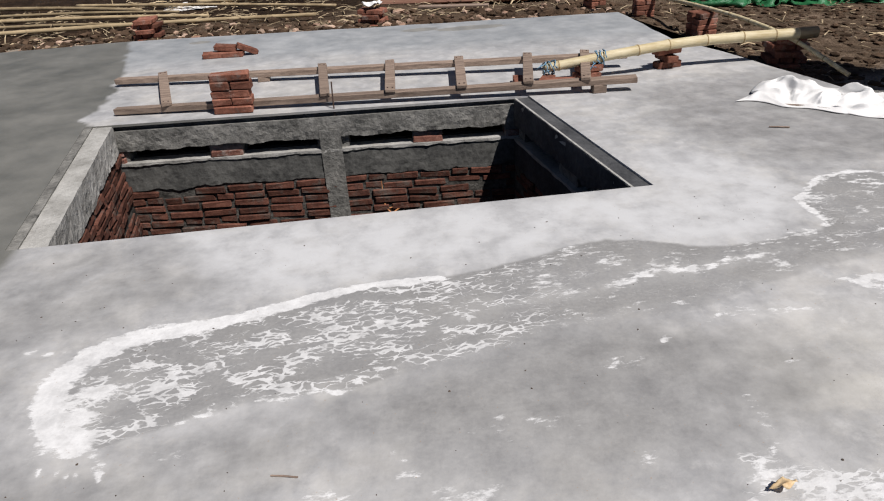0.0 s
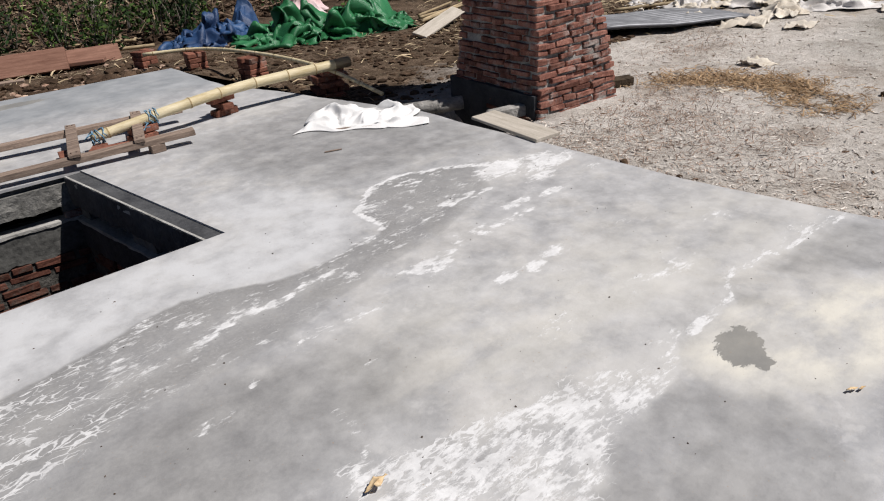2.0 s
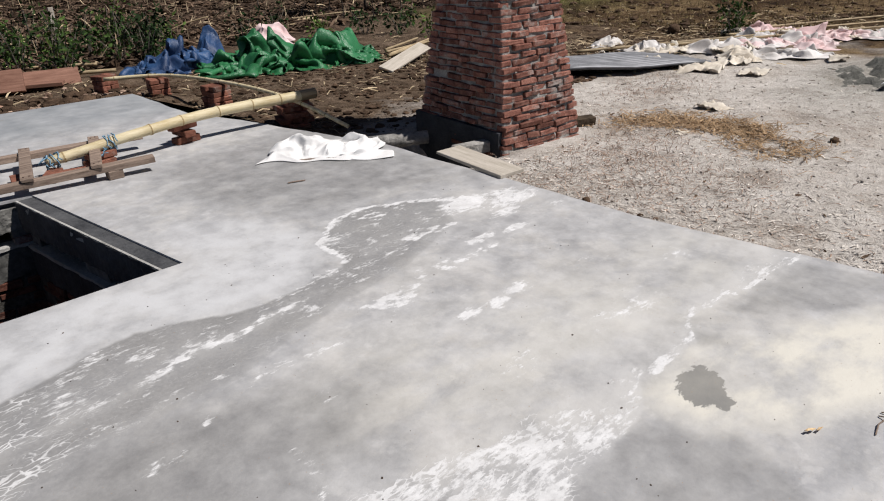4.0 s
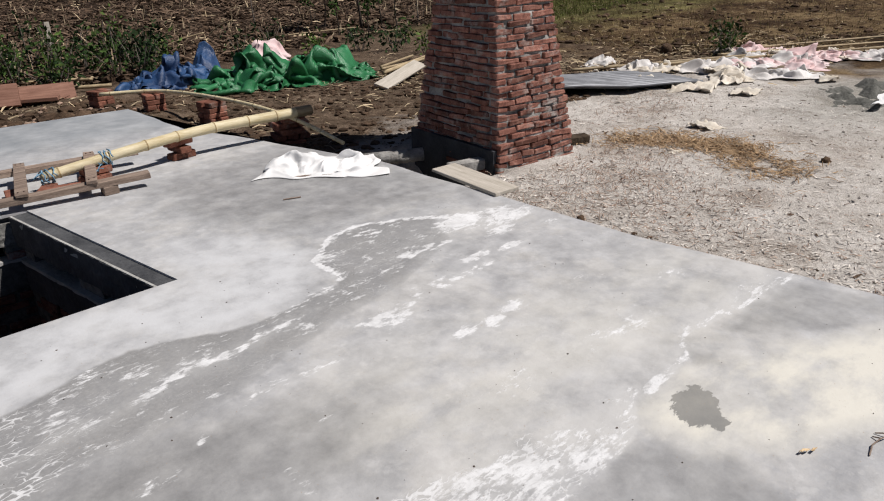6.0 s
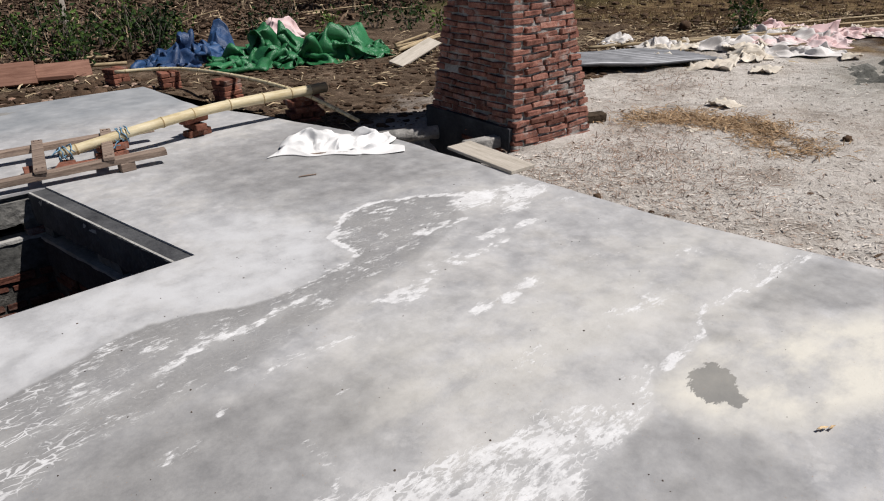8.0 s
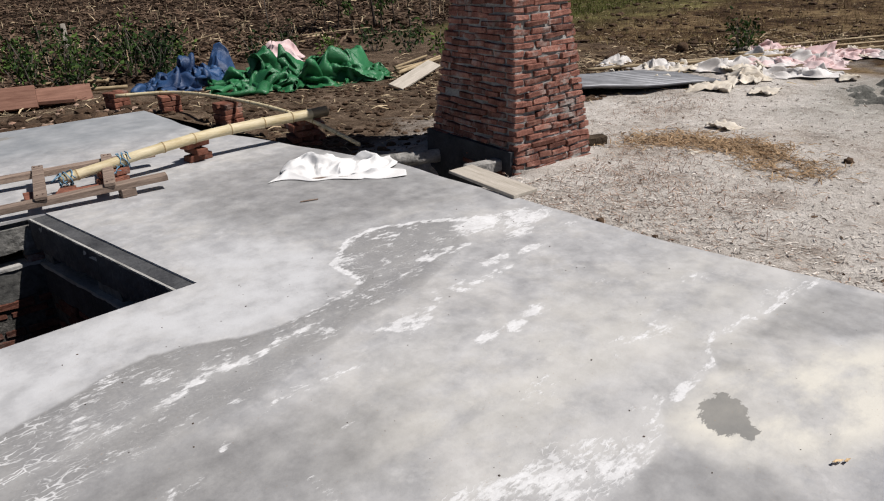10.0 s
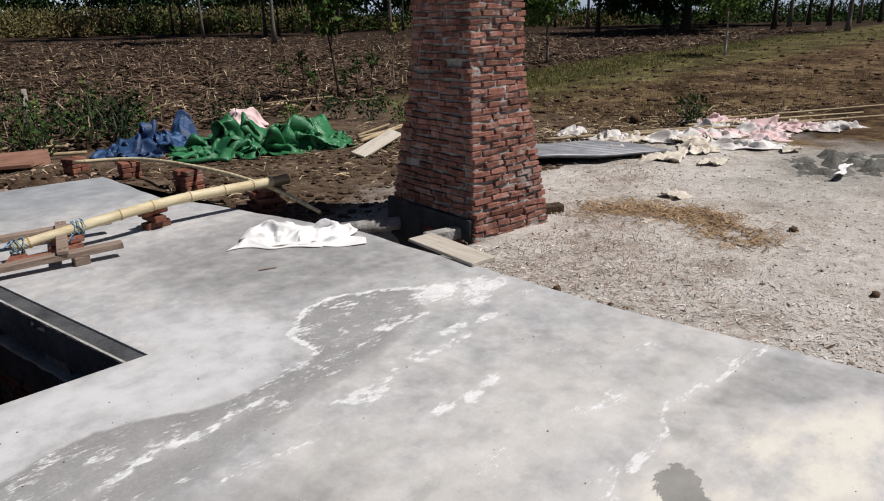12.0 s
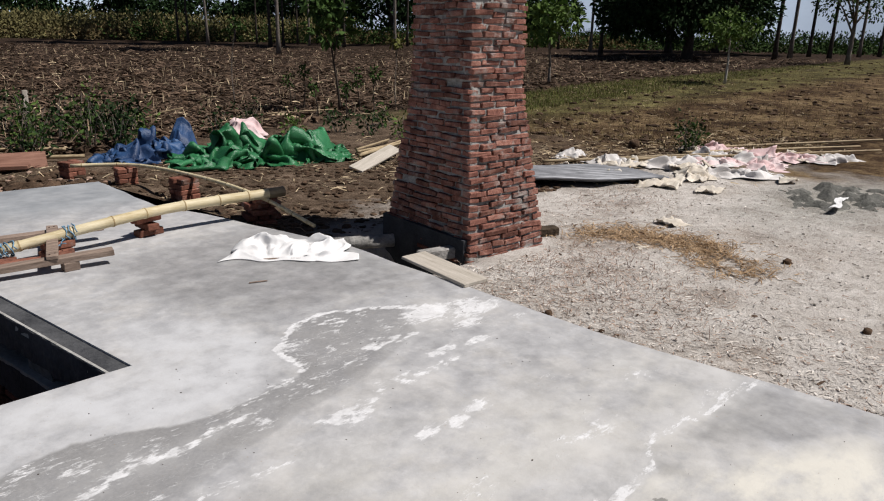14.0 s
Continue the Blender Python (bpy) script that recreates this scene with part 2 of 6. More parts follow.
def build_ground():
    xs = axis_lines(-3000, 3000, -8.0, 24.0, 0.12, 26)
    ys = axis_lines(-3000, 3000, -4.0, 24.0, 0.12, 26)
    inside = lambda x, y: -5.4 < x < 2.7 and -2.7 < y < 7.4
    verts, faces, ids = [], [], {}
    for i, x in enumerate(xs):
        for j, y in enumerate(ys):
            ids[i, j] = len(verts)
            verts.append((x, y, ground_height(x, y)))
    for i in range(len(xs) - 1):
        for j in range(len(ys) - 1):
            if not inside((xs[i] + xs[i + 1]) / 2, (ys[j] + ys[j + 1]) / 2):
                faces.append((ids[i, j], ids[i + 1, j], ids[i + 1, j + 1], ids[i, j + 1]))
    me = bpy.data.meshes.new("ground")
    me.from_pydata(verts, [], faces)
    me.polygons.foreach_set("use_smooth", [True] * len(me.polygons))
    m, t, p = shader("open ground")
    n = Net(t)
    at = n.world_place()
    sep = t.nodes.new("ShaderNodeSeparateXYZ")
    n.wire(at, sep.inputs[0])
    X, Y = sep.outputs[0], sep.outputs[1]
    w1 = n.noise(at, 0.7, 5, 0.65)
    w2 = n.noise(at, 5, 6, 0.7)
    w3 = n.noise(at, 60, 5, 0.7)
    w4 = n.noise(at, 14, 4, 0.6)
    fineb = n.math("ADD", n.math("MULTIPLY", w2, 0.5), n.math("MULTIPLY", w3, 0.5))
    sand = n.ramp(n.math("ADD", n.math("MULTIPLY", fineb, 0.5), n.math("ADD", n.math("MULTIPLY", w4, 0.28), n.math("MULTIPLY", w1, 0.22))), (0.38, (0.20, 0.17, 0.14)), (0.46, (0.44, 0.40, 0.355)), (0.60, (0.66, 0.62, 0.57)))
    mud = n.ramp(fineb, (0.38, (0.035, 0.024, 0.016)), (0.52, (0.11, 0.077, 0.052)), (0.66, (0.27, 0.20, 0.145)))
    field = n.ramp(fineb, (0.40, (0.013, 0.0085, 0.006)), (0.54, (0.036, 0.023, 0.015)), (0.70, (0.13, 0.082, 0.053)))
    grass = n.ramp(n.math("ADD", n.math("MULTIPLY", fineb, 0.6), n.math("MULTIPLY", w1, 0.4)), (0.40, (0.025, 0.019, 0.011)), (0.49, (0.065, 0.055, 0.022)), (0.60, (0.17, 0.15, 0.06)))
    # the sandy yard lies at smaller y than a line that falls away to the right
    side = n.math("SUBTRACT", n.math("ADD", 5.1, n.math("MULTIPLY", X, -0.02)), Y)
    side = n.math("ADD", side, n.math("MULTIPLY", n.math("SUBTRACT", w1, 0.5), 3.0))
    sandy = n.ramp(n.math("ADD", n.math("MULTIPLY", side, 0.6), 0.5), (0.2, 0.0), (0.8, 1.0))
    far = n.math("SUBTRACT", n.math("ADD", X, n.math("MULTIPLY", w1, 5.0)), 12.6)
    off = n.ramp(n.math("ADD", n.math("MULTIPLY", far, 0.35), 0.5), (0.2, 0.0), (0.8, 1.0))
    # trampled dirt and old shavings in the sand
    dirt = n.ramp(n.math("ADD", n.math("MULTIPLY", n.noise(at, 1.7, 6, 0.66), 0.7), n.math("MULTIPLY", w4, 0.3)), (0.51, 0.0), (0.62, 0.6))
    sand = n.mix(dirt, sand, n.ramp(fineb, (0.40, (0.13, 0.095, 0.068)), (0.60, (0.40, 0.335, 0.27))))
    c = n.mix(sandy, mud, sand)
    # a strip of sand spilled along the slab's far edge
    spill = n.math("MULTIPLY", n.ramp(n.math("ABSOLUTE", n.math("SUBTRACT", n.math("ADD", Y, n.math("MULTIPLY", X, 0.10)), 8.55)), (0.18, 1.0), (0.42, 0.0)), n.ramp(X, (0.0, 1.0), (0.3, 0.0)))
    c = n.mix(n.math("MULTIPLY", spill, 0.8), c, (0.42, 0.36, 0.29))
    # grey slurry by the mixing place
    slx, sly = n.math("MULTIPLY", n.math("SUBTRACT", X, 8.8), 0.36), n.math("MULTIPLY", n.math("SUBTRACT", Y, 2.4), 0.8)
    slurry = n.math("ADD", n.math("ADD", n.math("MULTIPLY", slx, slx), n.math("MULTIPLY", sly, sly)), n.math("MULTIPLY", w1, 0.8))
    c = n.mix(n.ramp(slurry, (0.35, 0.75), (1.1, 0.0)), c, n.ramp(fineb, (0.38, (0.15, 0.145, 0.125)), (0.62, (0.33, 0.32, 0.28))))
    dry = n.ramp(n.math("ADD", n.math("MULTIPLY", fineb, 0.6), n.math("MULTIPLY", w1, 0.4)), (0.41, (0.018, 0.011, 0.007)), (0.49, (0.06, 0.036, 0.019)), (0.58, (0.20, 0.14, 0.075)))
    c = n.mix(off, c, n.mix(n.ramp(n.math("ADD", n.math("MULTIPLY", n.math("SUBTRACT", n.math("ADD", Y, n.math("MULTIPLY", w1, 3.0)), 10.5), 0.4), 0.5), (0.2, 0.0), (0.8, 1.0)), dry, grass))
    # the ploughed field lies beyond a line that runs away to the right
    ploughed = n.math("SUBTRACT", Y, n.math("ADD", 9.9, n.math("MULTIPLY", n.math("MINIMUM", X, 21.0), 0.185)))
    ploughed = n.math("ADD", ploughed, n.math("MULTIPLY", n.math("SUBTRACT", w1, 0.5), 2.0))
    pl = n.ramp(n.math("ADD", n.math("MULTIPLY", ploughed, 0.8), 0.5), (0.2, 0.0), (0.8, 1.0))
    c = n.mix(pl, c, field)
    n.wire(c, p.inputs["Base Color"])
    p.inputs["Roughness"].default_value = 1.0
    p.inputs["Specular IOR Level"].default_value = 0.08
    n.wire(n.bump(n.math("ADD", n.math("MULTIPLY", fineb, 0.7), n.math("MULTIPLY", w4, 0.5)), 1.0, 0.045), p.inputs["Normal"])
    me.materials.append(m)
    return tagged(new("ground", me), "sandy yard and dark ploughed soil with dry litter", "ground", kind="structure")


build_ground()

# ---- slab and pit ----
PIT = {"NL": (-1.729, 3.365), "NR": (1.561, 3.365), "FR": (1.30, 5.116), "BL": (-1.973, 5.31)}
SLAB_T = 0.10


def slab_right(y):
    """The slab's edge beside the yard."""
    pts = [(-4, 3.95), (0.7, 3.77), (2.0, 3.61), (3.0, 3.60), (3.7, 3.57), (4.25, 3.58), (5.3, 3.33), (5.9, 3.2), (6.5, 3.0), (9, 2.99)]
    return float(np.interp(y, [a for a, b in pts], [b for a, b in pts])) + 0.012 * noise.noise(Vector((0, y * 3.1, 4)))


def slab_far(x):
    pts = [(-6, 8.6), (-3.85, 8.38), (-2.5, 8.45), (0.42, 8.14), (2.98, 7.92), (4, 7.85)]
    return float(np.interp(x, [a for a, b in pts], [b for a, b in pts])) + 0.02 * noise.noise(Vector((x * 2.3, 0, 9)))


def pit_back(x):
    a, b = PIT["BL"], PIT["FR"]
    return a[1] + (b[1] - a[1]) * (x - a[0]) / (b[0] - a[0])


def seg_dist(P, line):
    """Distance of many points from a polyline, and how far along it the nearest place is (0 to 1)."""
    best, along = np.full(len(P), 1e9), np.zeros(len(P))
    n = len(line) - 1
    for k in range(n):
        a, b = np.array(line[k]), np.array(line[k + 1])
        ab = b - a
        t = np.clip(((P - a) @ ab) / (ab @ ab), 0, 1)
        d = np.linalg.norm(P - (a + t[:, None] * ab), axis=1)
        hit = d < best
        best[hit], along[hit] = d[hit], ((k + t) / n)[hit]
    return best, along


def within(P, poly):
    """Signed distance to a closed outline: positive inside."""
    poly = [tuple(q) for q in poly]
    d, _ = seg_dist(P, poly + [poly[0]])
    ins = np.zeros(len(P), bool)
    for (x0, y0), (x1, y1) in zip(poly, poly[1:] + [poly[0]]):
        c = ((y0 > P[:, 1]) != (y1 > P[:, 1])) & (P[:, 0] < (x1 - x0) * (P[:, 1] - y0) / (y1 - y0 + 1e-12) + x0)
        ins ^= c
    return np.where(ins, d, -d)


# stains on the slab, in metres
CREST = [(-0.90, 1.90), (-1.02, 1.99), (-1.08, 2.12), (-1.08, 2.26), (-1.00, 2.40), (-0.86, 2.48), (-0.60, 2.505), (-0.42, 2.545), (-0.20, 2.62), (0.05, 2.67), (0.34, 2.66)]
EDGE = [(0.34, 2.66), (0.55, 2.70), (0.75, 2.76), (0.96, 2.82), (1.11, 2.84), (1.24, 2.81), (1.36, 2.75), (1.52, 2.68), (1.64, 2.67), (1.77, 2.67), (1.92, 2.70), (2.09, 2.72), (2.16, 2.80)]
LOOP = [(2.16, 2.80), (2.16, 2.88), (2.15, 2.95), (2.18, 3.05), (2.29, 3.15), (2.42, 3.25), (2.58, 3.28), (2.70, 3.26), (2.87, 3.18), (3.03, 3.06), (3.19, 2.93), (3.44, 2.85)]
DARK = [(-0.98, 1.92), (-1.05, 2.2), (-0.9, 2.42), (-0.6, 2.48), (-0.33, 2.55), (0.05, 2.66)] + EDGE + LOOP[1:10] + [(2.85, 2.72), (2.3, 2.50), (1.75, 2.40), (1.3, 2.24), (0.7, 2.2), (-0.03, 2.02), (-0.33, 2.01), (-0.61, 1.96), (-0.83, 1.88)]
BIG = [(1.08, 1.50), (1.30, 1.43), (1.55, 1.37), (1.75, 1.32), (1.92, 1.31), (2.10, 1.17), (2.01, 1.07), (1.92, 1.05), (1.79, 1.06), (1.6, 0.95), (1.3, 0.9), (1.0, 1.2)]
BORDER = [(3.66, 1.16), (3.43, 1.23), (3.23, 1.22), (3.02, 1.25), (2.85, 1.25), (2.68, 1.18), (2.42, 1.16), (2.29, 1.19), (2.14, 1.08), (2.01, 1.07)]
CREAM = [(2.6, 1.16), (2.77, 1.10), (3.08, 0.92), (3.50, 0.66), (3.2, 0.45), (2.95, 0.40), (2.51, 0.65), (2.22, 0.9), (2.20, 1.12)]
WET = [(2.48, 1.10), (2.53, 1.08), (2.53, 1.02), (2.49, 0.96), (2.44, 0.93), (2.41, 0.88), (2.36, 0.88), (2.34, 0.93), (2.31, 0.96), (2.31, 1.01), (2.35, 1.06), (2.40, 1.09)]
# streaks: points, half width, strength
STREAKS = [([(0.99, 2.46), (1.10, 2.49), (1.22, 2.53), (1.32, 2.51), (1.44, 2.53), (1.55, 2.55), (1.73, 2.57)], 0.040, 1.0), ([(1.30, 2.17), (1.35, 2.20), (1.44, 2.19), (1.57, 2.18), (1.72, 2.15)], 0.030, 0.9),
           ([(1.08, 2.08), (1.11, 2.11), (1.16, 2.12)], 0.022, 0.8), ([(0.66, 2.42), (0.75, 2.44), (0.84, 2.45), (0.93, 2.45)], 0.028, 0.85), ([(1.89, 2.32), (2.00, 2.30), (2.15, 2.29), (2.26, 2.32)], 0.055, 1.0)]
STREAKS += [([(2.26, 2.32), (2.35, 2.39), (2.47, 2.38), (2.62, 2.35), (2.85, 2.36)], 0.045, 0.9), ([(2.50, 2.74), (2.62, 2.75), (2.74, 2.74), (2.84, 2.72)], 0.055, 1.0), ([(-0.85, 1.87), (-0.80, 1.80), (-0.78, 1.74)], 0.020, 1.0),
           ([(-0.61, 1.955), (-0.50, 1.98), (-0.33, 2.01), (-0.16, 2.02), (-0.03, 2.0)], 0.020, 0.9), ([(0.09, 1.70), (0.12, 1.62), (0.18, 1.55), (0.27, 1.5)], 0.030, 0.8), ([(1.23, 1.75), (1.20, 1.60), (1.17, 1.45)], 0.040, 0.75)]
STREAKS += [([(2.26, 2.75), (2.32, 2.76)], 0.035, 0.8), ([(1.80, 2.58), (1.88, 2.58)], 0.022, 0.9), ([(2.0, 2.69), (2.05, 2.71)], 0.03, 0.9), ([(1.96, 2.20), (2.04, 2.18)], 0.03, 0.7), ([(0.3, 2.36), (0.47, 2.40), (0.62, 2.41)], 0.03, 0.7),
           ([(-0.73, 1.75), (-0.69, 1.80), (-0.59, 1.81), (-0.37, 1.76)], 0.035, 0.45), ([(-1.27, 2.68), (-1.23, 2.73), (-1.05, 2.62)], 0.035, 0.42), ([(-1.06, 2.76), (-1.03, 2.74)], 0.05, 0.42)]
# soft blots: x, y, half width, half depth, strength
BLOTS = [(2.22, 1.95, 0.10, 0.05, 0.8), (2.38, 1.94, 0.13, 0.05, 0.85), (2.52, 1.96, 0.10, 0.05, 0.8), (2.80, 2.47, 0.14, 0.05, 0.75), (3.02, 2.42, 0.14, 0.05, 0.8), (3.10, 2.88, 0.26, 0.13, 0.95), (3.36, 2.74, 0.26, 0.13, 0.85), (3.20, 2.62, 0.2, 0.09, 0.65), (3.48, 2.50, 0.10, 0.06, 0.6)]
BLOTS += [(-0.98, 2.02, 0.13, 0.14, 0.95), (-0.92, 2.16, 0.14, 0.10, 0.75), (-0.99, 1.80, 0.014, 0.024, 0.9), (-0.92, 1.79, 0.014, 0.02, 0.9), (-0.885, 1.77, 0.012, 0.018, 0.9), (-0.855, 1.775, 0.012, 0.018, 0.9), (-1.26, 2.45, 0.03, 0.015, 0.7), (-1.18, 2.42, 0.03, 0.015, 0.7), (-1.12, 2.42, 0.02, 0.012, 0.7)]
BLOTS += [(0.30, 1.50, 0.12, 0.06, 0.7), (0.85, 1.56, 0.09, 0.05, 0.5), (-0.1, 1.56, 0.14, 0.07, 0.45), (0.5, 1.75, 0.25, 0.10, 0.35), (2.9, 1.9, 0.3, 0.14, 0.32), (3.3, 1.6, 0.3, 0.12, 0.35), (2.7, 1.5, 0.35, 0.14, 0.4), (2.1, 1.55, 0.3, 0.12, 0.35), (0.9, 1.98, 0.12, 0.05, 0.45), (1.45, 1.9, 0.2, 0.08, 0.3)]


def stain_layers(P):
    """The slab's stains over its points: chalky white, damp grey, cream, fresh cement, polish."""
    n = len(P)
    wave = np.array([(noise.noise(Vector((x * 6, y * 6, 3))), noise.noise(Vector((x * 6, y * 6, 11))), noise.noise(Vector((x * 17, y * 24, 6)))) for x, y in P])
    # all outlines wander a little
    Q = P + 0.022 * wave[:, :2] + 0.010 * wave[:, 2:]
    ragged = wave[:, 2]
    white, film = np.zeros(n), np.zeros(n)
    d, s = seg_dist(Q, CREST)
    wide = np.interp(s, [0, 0.2, 0.4, 0.55, 0.75, 1], [0.06, 0.085, 0.085, 0.07, 0.055, 0.035])
    white = np.maximum(white, np.clip(1.0 - d / wide, 0, 1) ** 0.7 * 1.1)
    below = within(Q, DARK)
    d, s = seg_dist(Q, EDGE)
    gap = np.clip(0.62 + 1.1 * np.interp(s * 9, np.arange(10), [0.2, -0.5, -0.6, -0.6, -0.45, -0.25, -0.05, 0.1, 0.1, 0.3]) + 0.5 * ragged, 0, 1)
    white = np.maximum(white, np.clip(0.62 - 0.62 * d / 0.05, 0, 0.5) * gap)
    d, s = seg_dist(Q, LOOP)
    white = np.maximum(white, np.clip(1.0 - d / np.interp(s, [0, 0.15, 0.6, 1], [0.025, 0.045, 0.045, 0.10]), 0, 1) * (0.74 + 0.4 * ragged))
    for line, w, a in STREAKS:
        d, s = seg_dist(Q, line)
        w = 2.1 * w * (0.35 + 0.65 * np.sin(np.pi * np.clip(s, 0.06, 0.94)))
        white = np.maximum(white, a * np.clip(0.62 - 0.62 * d / w, 0, 0.52) * np.clip(0.9 + 0.7 * ragged + 0.4 * wave[:, 1], 0.3, 1.25))
        film = np.maximum(film, 0.55 * a * np.clip(1.0 - d / (w * 1.4), 0, 1))
    for x, y, rx, ry, a in BLOTS:
        d = np.hypot((Q[:, 0] - x) / rx, (Q[:, 1] - y) / ry)
        white = np.maximum(white, 0.8 * a * np.clip(1.3 - d, 0, 1))
        film = np.maximum(film, 0.6 * a * np.clip(1.7 - d, 0, 1))
    b = within(Q, BIG)
    white = np.maximum(white, np.clip(b / 0.10 + 0.25, 0, 0.46))
    film = np.maximum(film, np.clip(b / 0.10 + 0.4, 0, 0.7))
    # the pale tide line: sharp towards the viewer's side, fading on the other
    R = P + 0.045 * wave[:, :2] + 0.02 * wave[:, 2:]
    d, s = seg_dist(R, BORDER)
    side = R[:, 1] - np.interp(R[:, 0], [x for x, y in BORDER[::-1]], [y for x, y in BORDER[::-1]])
    reach = np.interp(s, [0, 0.15, 0.5, 0.75, 1], [0.17, 0.17, 0.12, 0.12, 0.2])
    tide = np.where(side > 0, np.clip(1.0 - d / reach, 0, 1), np.clip(1.0 - d / 0.012, 0, 1)) * (s < 0.999)
    white = np.maximum(white, 0.52 * tide * np.clip(0.9 + 0.7 * wave[:, 0], 0.2, 1.2))
    film = np.maximum(film, 0.95 * np.where(side > -0.01, np.clip(1.0 - d / 0.38, 0, 1), 0))
    damp = np.clip(below / 0.016 + 0.6, 0, 1) * np.interp(below, [0, 0.2, 0.4], [1.0, 0.85, 0.8])
    low = np.clip((Q[:, 1] - np.interp(Q[:, 0], [-1, 0, 0.7, 1.3, 1.75, 2.3, 2.85, 3.1], [1.88, 2.02, 2.2, 2.24, 2.4, 2.5, 2.72, 3.0])) / 0.15 + 0.35, 0, 1)
    damp = damp * np.where(Q[:, 0] > 0.1, low, np.maximum(low, 0.75))
    white = np.maximum(white, 0.31 * damp * np.clip((P[:, 0] - 0.4) * 3, 0, 1) * np.clip(0.9 + wave[:, 0], 0.3, 1.3))
    damp = np.maximum(damp, 0.62 * np.clip(within(Q, [(-0.2, 1.95), (0.7, 2.32), (1.2, 2.25), (1.25, 1.85), (1.05, 1.55), (0.7, 1.3), (0.0, 1.45)]) / 0.25 + 0.2, 0, 1))
    grey = np.zeros(n)
    for shape, soft in (([(3.24, 1.20), (3.64, 1.14), (3.75, 0.67), (3.54, 0.70), (3.09, 0.99), (2.96, 1.19)], 0.05), ([(2.11, 1.06), (2.27, 0.80), (2.16, 0.55), (1.9, 0.3), (1.2, 0.3), (1.4, 0.9), (1.77, 1.04), (1.98, 1.05)], 0.05), ([(2.74, 1.20), (2.78, 1.13), (2.72, 1.09), (2.64, 1.14)], 0.04),
                        ([(2.30, 1.10), (2.62, 1.10), (2.60, 0.86), (2.36, 0.82)], 0.10)):
        grey = np.maximum(grey, np.clip(within(Q, shape) / soft + 0.4, 0, 1) * (0.4 if soft > 0.06 else 0.8))
    grey = np.maximum(grey, 1.0 * np.clip(within(Q, [(0.0, 2.0), (0.7, 2.25), (1.3, 2.2), (1.75, 1.9), (1.5, 1.55), (1.1, 1.5), (0.6, 1.6), (0.1, 1.75), (-0.8, 1.5), (-1.5, 1.6), (-1.3, 2.0), (-0.85, 1.8)]) / 0.25 + 0.3, 0, 1))
    grey = np.maximum(grey, 0.85 * np.clip(within(Q, [(-3, 3.35), (-1.0, 3.35), (-0.5, 2.75), (-0.9, 2.58), (-1.2, 2.4), (-1.25, 2.0), (-3, 1.5)]) / 0.3 + 0.4, 0, 1))
    pale = np.clip(within(Q, [(-0.6, 2.70), (0.3, 2.74), (0.75, 2.80), (1.1, 2.88), (1.5, 2.72), (1.9, 2.74), (2.12, 3.0), (2.2, 3.2), (2.1, 3.6), (1.75, 3.9), (1.55, 3.3), (-0.9, 3.36)]) / 0.18 + 0.45, 0, 1) * (below < 0.005)
    far_grey = np.clip(within(Q, [(2.3, 3.4), (3.0, 3.3), (3.6, 3.2), (3.6, 5.3), (2.0, 5.1), (1.9, 4.3)]) / 0.35 + 0.3, 0, 1)
    grey = np.maximum(grey, far_grey)
    cream = np.clip(within(Q, CREAM) / 0.16 + 0.5, 0, 1)
    d, _ = seg_dist(Q, [(1.8, 1.7), (2.2, 1.6), (3.2, 1.5)])
    cream = np.maximum(cream, 0.40 * np.clip(1.2 - d / 0.5, 0, 1))
    line = np.interp(P[:, 1], [3.0, 3.4, 5.3, 5.5, 6.0, 7.0, 8.3, 9], [-1.66, -1.68, -1.92, -2.06, -2.0, -2.15, -2.45, -2.6])
    wander = np.array([noise.noise(Vector((0, y * 5, 7))) for y in np.linspace(-4, 9, 400)])
    line = line + 0.07 * (P[:, 1] > 5.45) * np.interp(P[:, 1], np.linspace(-4, 9, 400), wander)
    fresh = np.clip((line - P[:, 0]) / 0.03 + 0.5, 0, 1) * np.clip((P[:, 1] - 2.9 + 0.3 * (P[:, 0] + 1.7)) / 0.3, 0, 1)
    new_far = np.clip((P[:, 1] + 0.10 * P[:, 0] - 6.95) / 0.5 + 0.5, 0, 1)
    wet = np.clip(within(P, WET) / 0.10 + 0.5, 0, 1)
    for x, y, rx, ry in ((0.74, 7.82, 0.2, 0.09), (1.28, 7.72, 0.38, 0.11), (-1.64, 8.07, 0.12, 0.07)):
        wet = np.maximum(wet, np.clip((1 - np.hypot((P[:, 0] - x) / rx, (P[:, 1] - y) / ry)) * 1.5 + 0.5, 0, 1))
    lace = np.clip(below / 0.05 + 0.3, 0, 1) * np.interp(P[:, 0], [-1.2, 0.4, 0.8, 1.2, 1.9, 2.3, 2.6, 3], [1, 0.95, 0.25, 0.15, 0.15, 0.3, 0.2, 0.1]) * np.interp(low, [0, 0.5, 1], [0.5, 0.8, 1])
    lace = np.maximum(lace, np.clip(b / 0.06 + 0.5, 0, 1))
    return {"pale": pale, "lace": lace, "white": np.clip(white, 0, 1.2), "film": film, "damp": damp, "grey": grey, "cream": cream, "fresh": fresh, "newer": new_far, "wet": wet}


